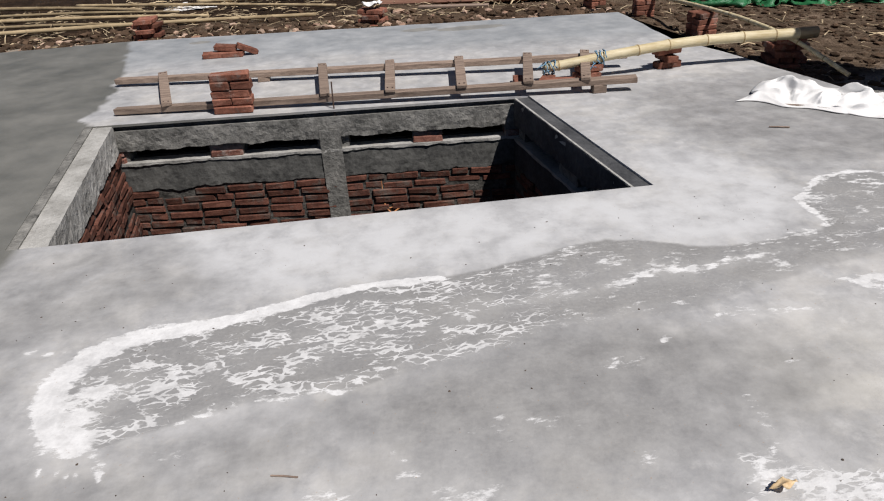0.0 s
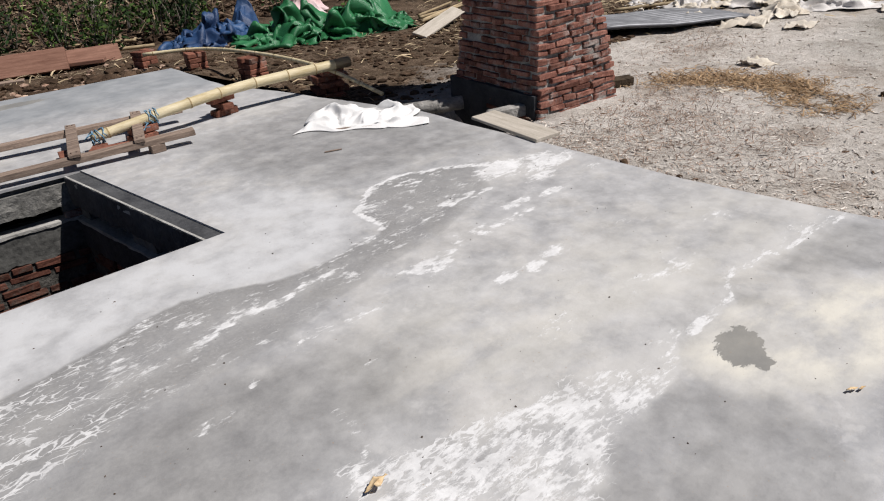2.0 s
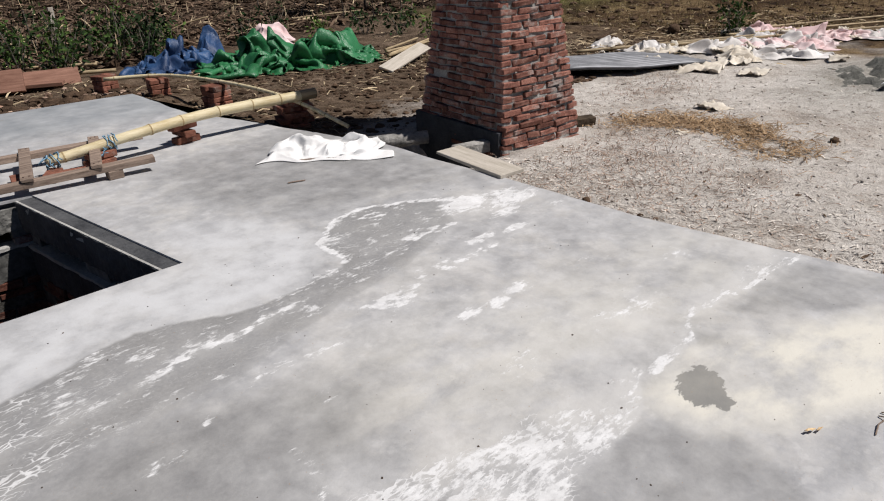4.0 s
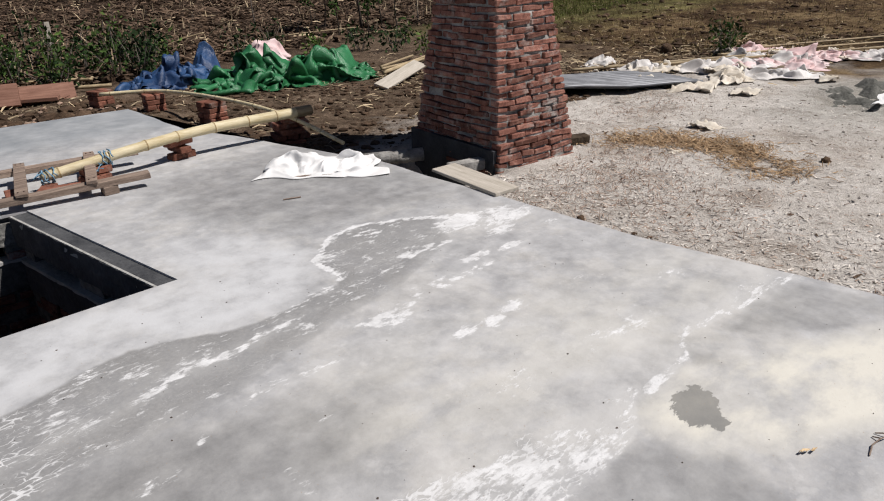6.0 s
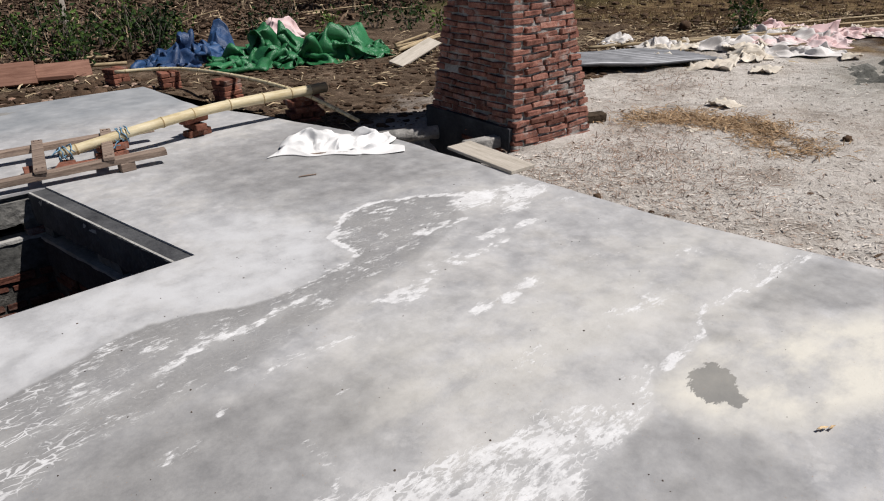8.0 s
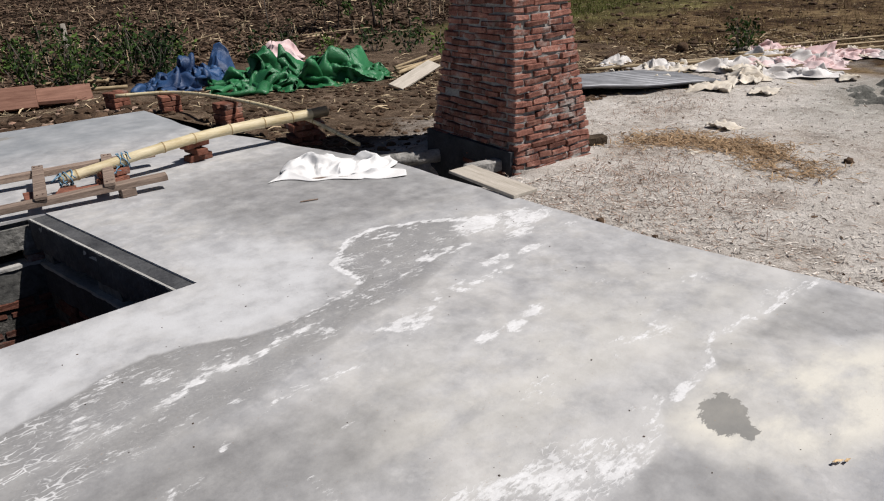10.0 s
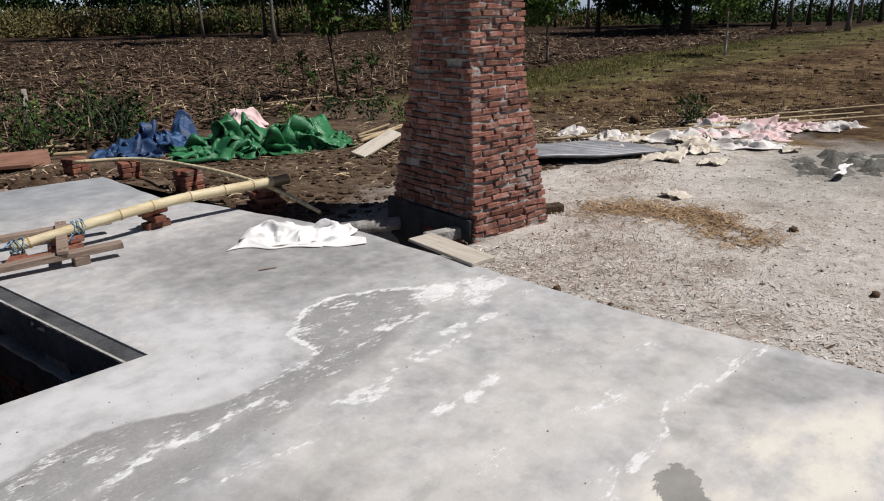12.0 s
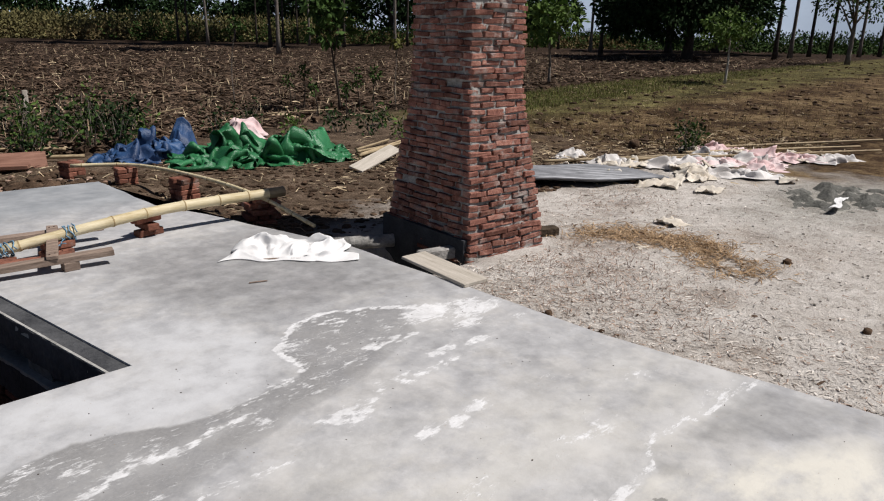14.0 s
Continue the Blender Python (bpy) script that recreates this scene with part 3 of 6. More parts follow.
def slab_material():
    m, t, p = shader("trowelled cement screed")
    n = Net(t)
    at = n.world_place()
    broad, mid, fine = n.noise(at, 0.9, 4, 0.55), n.noise(at, 4.5, 6, 0.62), n.noise(at, 55, 5, 0.7)
    grain = n.noise(at, 260, 3, 0.6)
    flake = n.math("ADD", n.math("MULTIPLY", n.noise(at, 26, 6, 0.70, (0.6, 1.4, 1)), 0.6), n.math("MULTIPLY", n.noise(at, 8, 5, 0.65, (0.7, 1.3, 1)), 0.4))
    cloud = n.noise(at, 3.1, 5, 0.6)
    tone = n.math("ADD", n.math("MULTIPLY", broad, 0.4), n.math("MULTIPLY", mid, 0.6))
    base = n.ramp(tone, (0.36, (0.32, 0.317, 0.316)), (0.5, (0.395, 0.391, 0.387)), (0.64, (0.475, 0.47, 0.464)))
    # warm and cool clouds, blotted edges
    base = n.mix(n.math("MULTIPLY", n.ramp(n.noise(at, 2.3, 7, 0.68), (0.49, 0.0), (0.57, 1.0)), 0.34), base, (0.52, 0.495, 0.45))
    base = n.mix(n.math("MULTIPLY", n.ramp(n.noise(at, 3.2, 8, 0.70, (1.2, 0.8, 1.7)), (0.51, 0.0), (0.58, 1.0)), 0.26), base, (0.30, 0.30, 0.31))
    base = n.mix(n.math("MULTIPLY", n.ramp(n.noise(at, 7.5, 7, 0.66), (0.56, 0.0), (0.62, 1.0)), 0.30), base, (0.57, 0.56, 0.545))
    trowel = n.noise(at, 9.0, 7, 0.65)
    base = n.mix(1.0, base, n.ramp(trowel, (0.30, 0.88), (0.5, 0.99), (0.70, 1.10)), "MULTIPLY")
    base = n.mix(n.math("MULTIPLY", n.ramp(fine, (0.45, 0.0), (0.7, 1.0)), 0.2), base, (0.47, 0.455, 0.425))
    base = n.mix(n.math("MULTIPLY", n.layer("pale"), n.ramp(mid, (0.38, 0.40), (0.60, 0.95))), base, (0.55, 0.55, 0.548))
    base = n.mix(n.math("MULTIPLY", n.layer("grey"), n.ramp(cloud, (0.38, 0.5), (0.58, 1.0))), base, n.ramp(trowel, (0.35, (0.215, 0.211, 0.206)), (0.65, (0.30, 0.294, 0.286))))
    damp = n.math("MULTIPLY", n.layer("damp"), n.ramp(mid, (0.35, 0.65), (0.6, 1.0)))
    base = n.mix(damp, base, n.ramp(n.math("ADD", n.math("MULTIPLY", fine, 0.5), n.math("MULTIPLY", trowel, 0.5)), (0.36, (0.185, 0.181, 0.176)), (0.62, (0.28, 0.274, 0.264))))
    cr = n.math("MULTIPLY", n.layer("cream"), n.ramp(n.noise(at, 2.6, 6, 0.62, (0.8, 1.4, 1)), (0.40, 0.2), (0.56, 0.95)))
    base = n.mix(cr, base, (0.65, 0.62, 0.54))
    newer = n.ramp(n.math("ADD", n.math("MULTIPLY", tone, 0.5), n.math("MULTIPLY", cloud, 0.5)), (0.38, (0.20, 0.215, 0.225)), (0.62, (0.36, 0.37, 0.375)))
    base = n.mix(n.math("MULTIPLY", n.layer("newer"), 0.85), base, newer)
    base = n.mix(n.layer("fresh"), base, n.ramp(n.math("ADD", n.math("MULTIPLY", tone, 0.5), n.math("MULTIPLY", n.noise(at, 1.3, 3, 0.5), 0.5)), (0.38, (0.10, 0.10, 0.088)), (0.62, (0.19, 0.185, 0.165))))
    # a thin milky film, then chalk that ends in broken edges
    base = n.mix(n.math("MULTIPLY", n.layer("film"), n.ramp(mid, (0.36, 0.15), (0.60, 0.75))), base, (0.52, 0.51, 0.49))
    w = n.layer("white")
    cut = n.math("ADD", w, n.math("MULTIPLY", n.math("SUBTRACT", flake, 0.5), 2.7))
    body = n.ramp(n.noise(at, 13, 5, 0.65), (0.36, 0.6), (0.58, 1.0))
    chalk = n.math("MULTIPLY", n.math("MULTIPLY", n.ramp(cut, (0.38, 0.0), (0.58, 1.0)), n.ramp(w, (0.05, 0.0), (0.25, 1.0))), body)
    warp = t.nodes.new("ShaderNodeVectorMath")
    warp.operation = "MULTIPLY_ADD"
    nz = n.put("ShaderNodeTexNoise", Scale=14.0, Detail=4.0)
    n.wire(at, nz.inputs["Vector"])
    n.wire(nz.outputs["Color"], warp.inputs[0])
    warp.inputs[1].default_value = (0.09, 0.07, 0)
    n.wire(at, warp.inputs[2])
    squash = t.nodes.new("ShaderNodeMapping")
    squash.inputs["Scale"].default_value = (0.52, 1.35, 1)
    squash.inputs["Rotation"].default_value = (0, 0, radians(-12))
    n.wire(warp.outputs[0], squash.inputs[0])
    web = t.nodes.new("ShaderNodeTexVoronoi")
    web.feature = "DISTANCE_TO_EDGE"
    web.inputs["Scale"].default_value = 30.0
    n.wire(squash.outputs[0], web.inputs["Vector"])
    patchy = n.math("ADD", n.math("MULTIPLY", n.noise(at, 6.5, 4, 0.6, (0.8, 1.4, 1)), 0.6), n.math("MULTIPLY", flake, 0.4))
    thick = n.math("MULTIPLY", n.ramp(patchy, (0.46, 0.0), (0.64, 0.34)), n.layer("lace"))
    threads = n.math("MULTIPLY", n.ramp(n.math("SUBTRACT", thick, web.outputs["Distance"]), (0.0, 0.0), (0.07, 1.0)), n.math("MULTIPLY", body, 0.85))
    chalk = n.math("MAXIMUM", chalk, threads)
    base = n.mix(chalk, base, n.ramp(n.math("ADD", n.math("MULTIPLY", fine, 0.5), n.math("MULTIPLY", mid, 0.5)), (0.36, (0.60, 0.595, 0.585)), (0.62, (0.75, 0.745, 0.735))))
    base = n.mix(n.math("MULTIPLY", n.ramp(n.math("ADD", n.layer("wet"), n.math("MULTIPLY", n.math("SUBTRACT", flake, 0.5), 1.9)), (0.48, 0.0), (0.52, 1.0)), 0.92), base, n.ramp(mid, (0.4, (0.20, 0.195, 0.18)), (0.6, (0.25, 0.24, 0.215))))
    base = n.mix(n.ramp(grain, (0.70, 0.0), (0.76, 0.5)), base, (0.14, 0.12, 0.10))
    # rusty specks
    base = n.mix(n.ramp(n.noise(at, 95, 2, 0.5), (0.71, 0.0), (0.75, 0.55)), base, (0.33, 0.22, 0.13))
    n.wire(base, p.inputs["Base Color"])
    r = n.ramp(n.math("ADD", n.math("MULTIPLY", mid, 0.6), n.math("MULTIPLY", fine, 0.4)), (0.35, 0.5), (0.65, 0.74))
    n.wire(n.mix(chalk, r, (0.85, 0.85, 0.85)), p.inputs["Roughness"])
    h = n.math("ADD", n.math("MULTIPLY", mid, 0.6), n.math("ADD", n.math("MULTIPLY", fine, 0.12), n.math("MULTIPLY", chalk, 0.12)))
    n.wire(n.bump(h, 0.4, 0.02), p.inputs["Normal"])
    return m


def build_slab():
    verts, faces = [], []

    def patch(f, nu, nv):
        o = len(verts)
        for j in range(nv + 1):
            for i in range(nu + 1):
                x, y = f(i / nu, j / nv)
                verts.append((x, y, 0.0))
        for j in range(nv):
            for i in range(nu):
                a = o + j * (nu + 1) + i
                faces.append((a, a + 1, a + nu + 2, a + nu + 1))

    def rim(pts, depth):
        o = len(verts)
        for x, y in pts:
            verts.extend(((x, y, 0.0), (x, y, -depth)))
        for k in range(len(pts) - 1):
            a = o + 2 * k
            faces.append((a, a + 1, a + 3, a + 2))

    L = -6.0
    near_y = PIT["NL"][1]

    def near(u, v):
        # finest where the stains lie
        y = -3 + (near_y + 3) * float(np.interp(v, [0, 0.12, 1], [0, 0.53, 1]))
        return L + (slab_right(y) - L) * float(np.interp(u, [0, 0.14, 1], [0, 0.46, 1])), y

    def quad(a, b, c, d):
        return lambda u, v: tuple((1 - v) * ((1 - u) * a[k] + u * b[k]) + v * ((1 - u) * d[k] + u * c[k]) for k in (0, 1))

    def right(u, v):
        x0 = PIT["NR"][0] + (PIT["FR"][0] - PIT["NR"][0]) * v
        y0 = PIT["NR"][1] + (PIT["FR"][1] - PIT["NR"][1]) * v
        y1 = near_y + (4.98 - near_y) * v
        return x0 + (slab_right(y1) - x0) * u, y0 + (y1 - y0) * u

    def far(u, v):
        if u <= 0.5:
            xb, yb = L + (PIT["BL"][0] - L) * u * 2, 5.54 + (PIT["BL"][1] - 5.54) * u * 2
        elif u <= 0.8:
            k = (u - 0.5) / 0.3
            xb, yb = (PIT["BL"][i] + (PIT["FR"][i] - PIT["BL"][i]) * k for i in (0, 1))
        else:
            k = (u - 0.8) / 0.2
            xb, yb = PIT["FR"][0] + (slab_right(4.98) - PIT["FR"][0]) * k, PIT["FR"][1] + (4.98 - PIT["FR"][1]) * k
        xt = L + (2.985 - L) * (u * 0.75 if u <= 0.5 else 0.375 + (u - 0.5) * 1.25)
        y = yb + (slab_far(xt) - yb) * v
        x = xb + (xt - xb) * v
        if u == 1.0:
            x = slab_right(y)
        return x, y

    patch(near, 600, 340)
    patch(quad((L, near_y), PIT["NL"], PIT["BL"], (L, 5.54)), 130, 50)
    patch(right, 70, 60)
    patch(far, 300, 110)
    rim([(slab_right(y), y) for y in np.arange(-3, 7.93, 0.08)], SLAB_T + 0.15)
    rim([(x, slab_far(x)) for x in np.arange(-6, 3.0, 0.1)], SLAB_T + 0.15)
    rim([PIT[k] for k in ("NL", "NR", "FR", "BL", "NL")], 0.018)
    me = bpy.data.meshes.new("slab")
    me.from_pydata(verts, [], faces)
    P = np.array(verts)[:, :2]
    for name, values in stain_layers(P).items():
        a = me.attributes.new(name, "FLOAT", "POINT")
        a.data.foreach_set("value", np.ascontiguousarray(values, dtype=np.float32))
    me.materials.append(slab_material())
    return tagged(new("pavement", me), "grey cement slab with chalky white stains and an open pit", "concrete slab", kind="structure")


build_slab()


# ---- the pit under the opening ----
def wall_frame(a, b):
    """Local x runs from a to b, local y points out of the pit, z up."""
    d = (Vector(b) - Vector(a)).normalized()
    return Matrix(((d.x, -d.y, 0, a[0]), (d.y, d.x, 0, a[1]), (0, 0, 1, 0), (0, 0, 0, 1)))


def rough_strip(bm, x0, x1, y0, y1, z0, z1, amp, seed, step=0.05, hem=1.6):
    """A cast beam with an uneven front face and a ragged lower hem."""
    n, rows = max(2, int((x1 - x0) / step)), max(2, min(9, int((z1 - z0) / 0.03)))
    rings = []
    for i in range(n + 1):
        x = x0 + (x1 - x0) * i / n
        drop = amp * hem * (noise.noise(Vector((x * 6, 1.5, seed))) + 0.7 * noise.noise(Vector((x * 19, 5.1, seed + 4))))
        ring = []
        for k in range(rows + 1):
            f = k / rows
            z = z0 + drop * (1 - f) ** 2 + (z1 - z0) * f
            w = amp * (1 - 0.6 * f) * (0.5 * noise.noise(Vector((x * 8, z * 11, seed))) + 0.55 * noise.noise(Vector((x * 27, z * 31, seed + 7))))
            ring.append(bm.verts.new((x, y0 + w, z)))
        ring += [bm.verts.new((x, y1, z1)), bm.verts.new((x, y1, z0 + drop))]
        rings.append(ring)
    for s, e in zip(rings, rings[1:]):
        for k in range(len(s)):
            bm.faces.new((s[k], e[k], e[(k + 1) % len(s)], s[(k + 1) % len(s)]))
    bm.faces.new(rings[0])
    bm.faces.new(rings[-1][::-1])
    return bm


def pit_wall(name, a, b, slots, columns, spacers, beam_mat, low_mat, bricks, label, rng, ledge=0.03, top=-0.055, rims=(), low=True):
    length = (Vector(b) - Vector(a)).length
    w = thing(name, label, "pit wall", at=wall_frame(a, b), kind="structure")
    Z0, Z1, Z2, Z3, BOT = top, -0.212, -0.312, -0.535 if low else -0.215, -1.75
    for piece, y0, y1, z, mat, says in rims:
        part(piece, rough_strip(bmesh.new(), 0.0, length, y0, y1, z - 0.06, z, 0.004, rng.random() * 9, 0.03, 0.3), mat, w, says)
    part("beam", rough_strip(bmesh.new(), 0, length, ledge, 0.22, Z1, Z0, 0.016, rng.random() * 9, 0.02, 0.9), beam_mat, w)
    if low:
        part("lower_beam", rough_strip(bmesh.new(), 0, length, ledge + 0.004, 0.2, Z3, Z2, 0.010, rng.random() * 9, 0.02, 2.4), low_mat, w)
    if slots:
        part("ledge", rough_strip(bmesh.new(), 0.02, length - 0.02, ledge - 0.006, 0.12, Z2 - 0.016, Z2 + 0.006, 0.008, rng.random() * 9, 0.03), M["plaster"], w, "pale mortar left on the ledge")
    edges = [0.0] + [e for s in slots for e in s] + [length]
    for x0, x1 in zip(edges[::2], edges[1::2]):
        if x1 - x0 > 0.02:
            part("pier", rough_strip(bmesh.new(), x0 + 0.01, x1 - 0.01, ledge + 0.035, 0.19, Z2, Z1, 0.008, rng.random() * 9, 0.03, 0.3), M["cast"], w)
    for x, z, run in spacers:
        brick(w, pose(x, ledge + 0.055, z, rng.uniform(-3, 3), rng.uniform(-2, 2), rng.uniform(-4, 4)) @ Matrix.Diagonal((run / BRICK_L, 1, 0.85, 1)), rng, DUSTY_BRICKS)
    for x0, x1 in columns:
        part("column", rough_strip(bmesh.new(), x0, x1, ledge - 0.006, 0.2, BOT, Z1 + 0.06, 0.008, rng.random() * 9, 0.03, 0.3), M["cast"], w, "smeared concrete column")
    part("backing", rough_strip(bmesh.new(), -0.1, length + 0.1, ledge + 0.017, 0.2, BOT, Z3 + 0.02, 0.012, rng.random() * 9, 0.02, 0.0), M["joint"], w, "recessed mortar joints, darkened for gap shade")
    if not rims:
        # dark strip in the recess; the overhang's shade is put into its colour
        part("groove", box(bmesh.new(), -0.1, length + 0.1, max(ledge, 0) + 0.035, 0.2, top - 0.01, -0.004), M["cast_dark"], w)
    part("soil_bank", box(bmesh.new(), -0.3, length + 0.3, 0.75, 0.85, BOT, -0.12), M["soil"], w)
    if bricks:
        z, k = Z3 - 0.035, 0
        while z > BOT + 0.5:
            x = -0.12 + (k % 2) * 0.11 + rng.uniform(-0.03, 0.03)
            while x < length:
                run = 0.25 * (rng.uniform(0.90, 1.10) if rng.random() > 0.16 else 0.5)
                mid = x + run / 2
                if 0.02 < mid < length - 0.02 and not any(c0 + 0.04 < mid < c1 - 0.04 for c0, c1 in columns) and rng.random() > 0.03:
                    brick(w, pose(mid, ledge + 0.05 + rng.uniform(-0.008, 0.010), z + rng.uniform(-0.006, 0.006), rng.uniform(-4, 4), rng.uniform(-2, 2), rng.uniform(-2.5, 2.5)) @ Matrix.Diagonal((run / BRICK_L * 0.98, 1, rng.uniform(0.82, 0.98), 1)), rng, PIT_BRICKS)
                x += run + 0.016
            z -= 0.066
            k += 1
    return w


RNG = random.Random(11)
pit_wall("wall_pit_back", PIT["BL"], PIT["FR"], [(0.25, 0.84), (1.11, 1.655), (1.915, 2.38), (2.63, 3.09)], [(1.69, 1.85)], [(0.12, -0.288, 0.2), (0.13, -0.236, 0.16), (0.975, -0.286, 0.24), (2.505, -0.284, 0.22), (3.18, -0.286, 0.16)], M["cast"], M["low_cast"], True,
         "brick pit wall under a cast concrete beam with slots", RNG, 0.0)
pit_wall("wall_pit_left", PIT["NL"], PIT["BL"], [], [], [], M["plaster"], M["cast"], True, "sunlit brick pit wall with plastered beam", RNG, -0.19, -0.012,
         [("kerb", -0.055, 0.004, -0.003, M["cast"], "rough broken slab edge"), ("channel", -0.115, -0.055, -0.035, M["cast_dark"], "dark recessed channel")], False)
# the wall turned from the sun gets shade-darkened concrete and cement
pit_wall("wall_pit_right", PIT["FR"], PIT["NR"], [(0.15, 0.75), (1.05, 1.55)], [], [], M["cast_dark"], M["shaded_cement"], True, "shaded plastered pit wall with slots", RNG, -0.115, -0.012,
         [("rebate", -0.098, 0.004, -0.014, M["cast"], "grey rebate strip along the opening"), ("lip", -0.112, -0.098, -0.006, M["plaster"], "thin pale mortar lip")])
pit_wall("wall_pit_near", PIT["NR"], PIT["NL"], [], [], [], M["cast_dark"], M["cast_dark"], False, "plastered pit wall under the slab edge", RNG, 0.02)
pit_floor = bmesh.new()
box(pit_floor, -3.2, 2.6, 2.6, 6.2, -1.85, -1.75)
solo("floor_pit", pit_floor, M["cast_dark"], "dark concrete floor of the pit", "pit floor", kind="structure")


# ---- the brick pillar ----
def build_pillar():
    rng = random.Random(3)
    turn = radians(-5.5)
    wide0, wide1, deep0, deep1, z_base, z_neck, z_top = 0.87, 0.575, 1.16, 0.74, -0.14, 1.25, 2.45
    corner = Vector((4.20, 3.585))
    ux = Vector((math.cos(turn), math.sin(turn)))
    uy = Vector((-ux.y, ux.x))
    mid = corner + ux * wide0 / 2 + uy * deep0 / 2
    p = thing("brick_pillar", "unplastered red brick pillar flaring towards its base", "pillar", at=pose(mid.x, mid.y, 0, 0, 0, math.degrees(turn)))

    def half(z):
        k = min(1.0, max(0.0, (z - z_base) / (z_neck - z_base)))
        k = 0.85 * k + 0.15 * (1 - (1 - k) ** 2)
        return (wide0 + (wide1 - wide0) * k) / 2, (deep0 + (deep1 - deep0) * k) / 2

    core = bmesh.new()
    rings = []
    zs = list(np.arange(z_base, z_top, 0.020))
    for z in zs:
        hx, hy = (h - 0.019 for h in half(z))
        ring = []
        for (ax, ay), (bx, by) in (((-1, -1), (1, -1)), ((1, -1), (1, 1)), ((1, 1), (-1, 1)), ((-1, 1), (-1, -1))):
            for k in range(30):
                q = Vector(((ax + (bx - ax) * k / 30) * hx, (ay + (by - ay) * k / 30) * hy, 0))
                q += Vector((ax + bx, ay + by, 0)) * 0.5 * (0.016 * noise.noise(Vector((q.x * 11, q.y * 11, z * 13))) + 0.010 * noise.noise(Vector((q.x * 30, q.y * 30, z * 34))))
                ring.append(core.verts.new((q.x, q.y, z)))
        rings.append(ring)
    for s, e in zip(rings, rings[1:]):
        for k in range(120):
            core.faces.new((s[k], s[(k + 1) % 120], e[(k + 1) % 120], e[k]))
    core.faces.new(rings[-1])
    part("mortar_core", core, M["mortar"], p, "grey cement mortar", True)
    hidden = bmesh.new()
    z, k = z_base + 0.022, 0
    while z < z_top - 0.02:
        hx, hy = half(z)
        for f in range(4):
            h, out = (hx, hy) if f % 2 == 0 else (hy, hx)
            # f 0: towards -y, 1: +x, 2: +y, 3: -x
            m = pose(0, 0, 0, 0, 0, f * 90)
            whole = (f + k) % 2 == 0
            x, end = (-h, h) if whole else (-h + BRICK_D + 0.012, h - BRICK_D - 0.012)
            n = max(2, round((end - x) / 0.20))
            cuts = [x + (end - x) * (i + (rng.uniform(-0.26, 0.26) if 0 < i < n else 0)) / n for i in range(n + 1)]
            for c0, c1 in zip(cuts, cuts[1:]):
                if rng.random() < 0.02:
                    continue
                run = c1 - c0 - rng.uniform(0.010, 0.022)
                mm = m @ pose((c0 + c1) / 2, -out + BRICK_D / 2 + rng.uniform(-0.017, 0.012), z + rng.uniform(-0.006, 0.006), rng.uniform(-7, 5), rng.uniform(-3, 3), rng.uniform(-3.5, 3.5)) @ Matrix.Diagonal((run / BRICK_L, 1, rng.uniform(0.66, 0.86), 1))
                if f in (0, 3) and z < 1.95:
                    brick(p, mm, rng, DUSTY_BRICKS)
                else:
                    box(hidden, -BRICK_L / 2, BRICK_L / 2, -0.05, 0.05, -0.026, 0.026, mm)
        z += 0.0515
        k += 1
    tagged(part("further_bricks", hidden, M["dusty_brick"], p), kind="stuff")
    plinth = bmesh.new()
    rough_strip(plinth, -deep0 / 2, deep0 / 2 - 0.06, -wide0 / 2 - 0.004, -wide0 / 2 + 0.1, -0.8, 0.055, 0.006, 2.0)
    # plinth colour includes the deep shade on this side of the pillar
    pl = part("plinth", plinth, M["shaded_cement"], p, "rough cement plinth along one side")
    pl.matrix_basis = pose(0, 0, 0, 0, 0, -90)
    part("footing", box(bmesh.new(), -wide0 / 2 + 0.02, wide0 / 2 - 0.02, -deep0 / 2 + 0.02, deep0 / 2 - 0.02, -0.8, z_base + 0.01), M["shaded_cement"], p)
    return p


build_pillar()

# ---- things on the slab ----
def board(bm, a, b, width, thick, rng, up=(0, 0, 1)):
    """A sawn board from a to b, its broad side facing up; slightly uneven."""
    a, b = Vector(a), Vector(b)
    d = b - a
    x = d.normalized()
    y = Vector(up).cross(x).normalized()
    z = x.cross(y)
    m = Matrix((x, y, z)).transposed().to_4x4()
    m.translation = a
    return box(bm, 0, d.length, -width / 2, width / 2, -thick / 2, thick / 2, m, bevel=0.003, rough=0.003, rng=rng)


def lay_board(name, label, a, b, width, thick, mat, category="board", up=(0, 0, 1)):
    """A single board as a thing of its own, its grain along its length."""
    a, b = Vector(a), Vector(b)
    x = (b - a).normalized()
    y = Vector(up).cross(x).normalized()
    m = Matrix((x, y, x.cross(y))).transposed().to_4x4()
    m.translation = a
    ob = solo(name, box(bmesh.new(), 0, (b - a).length, -width / 2, width / 2, -thick / 2, thick / 2, None, 0.003, 0.004, random.Random(int(a.x * 991))), mat, label, category)
    ob.matrix_basis = m
    return ob


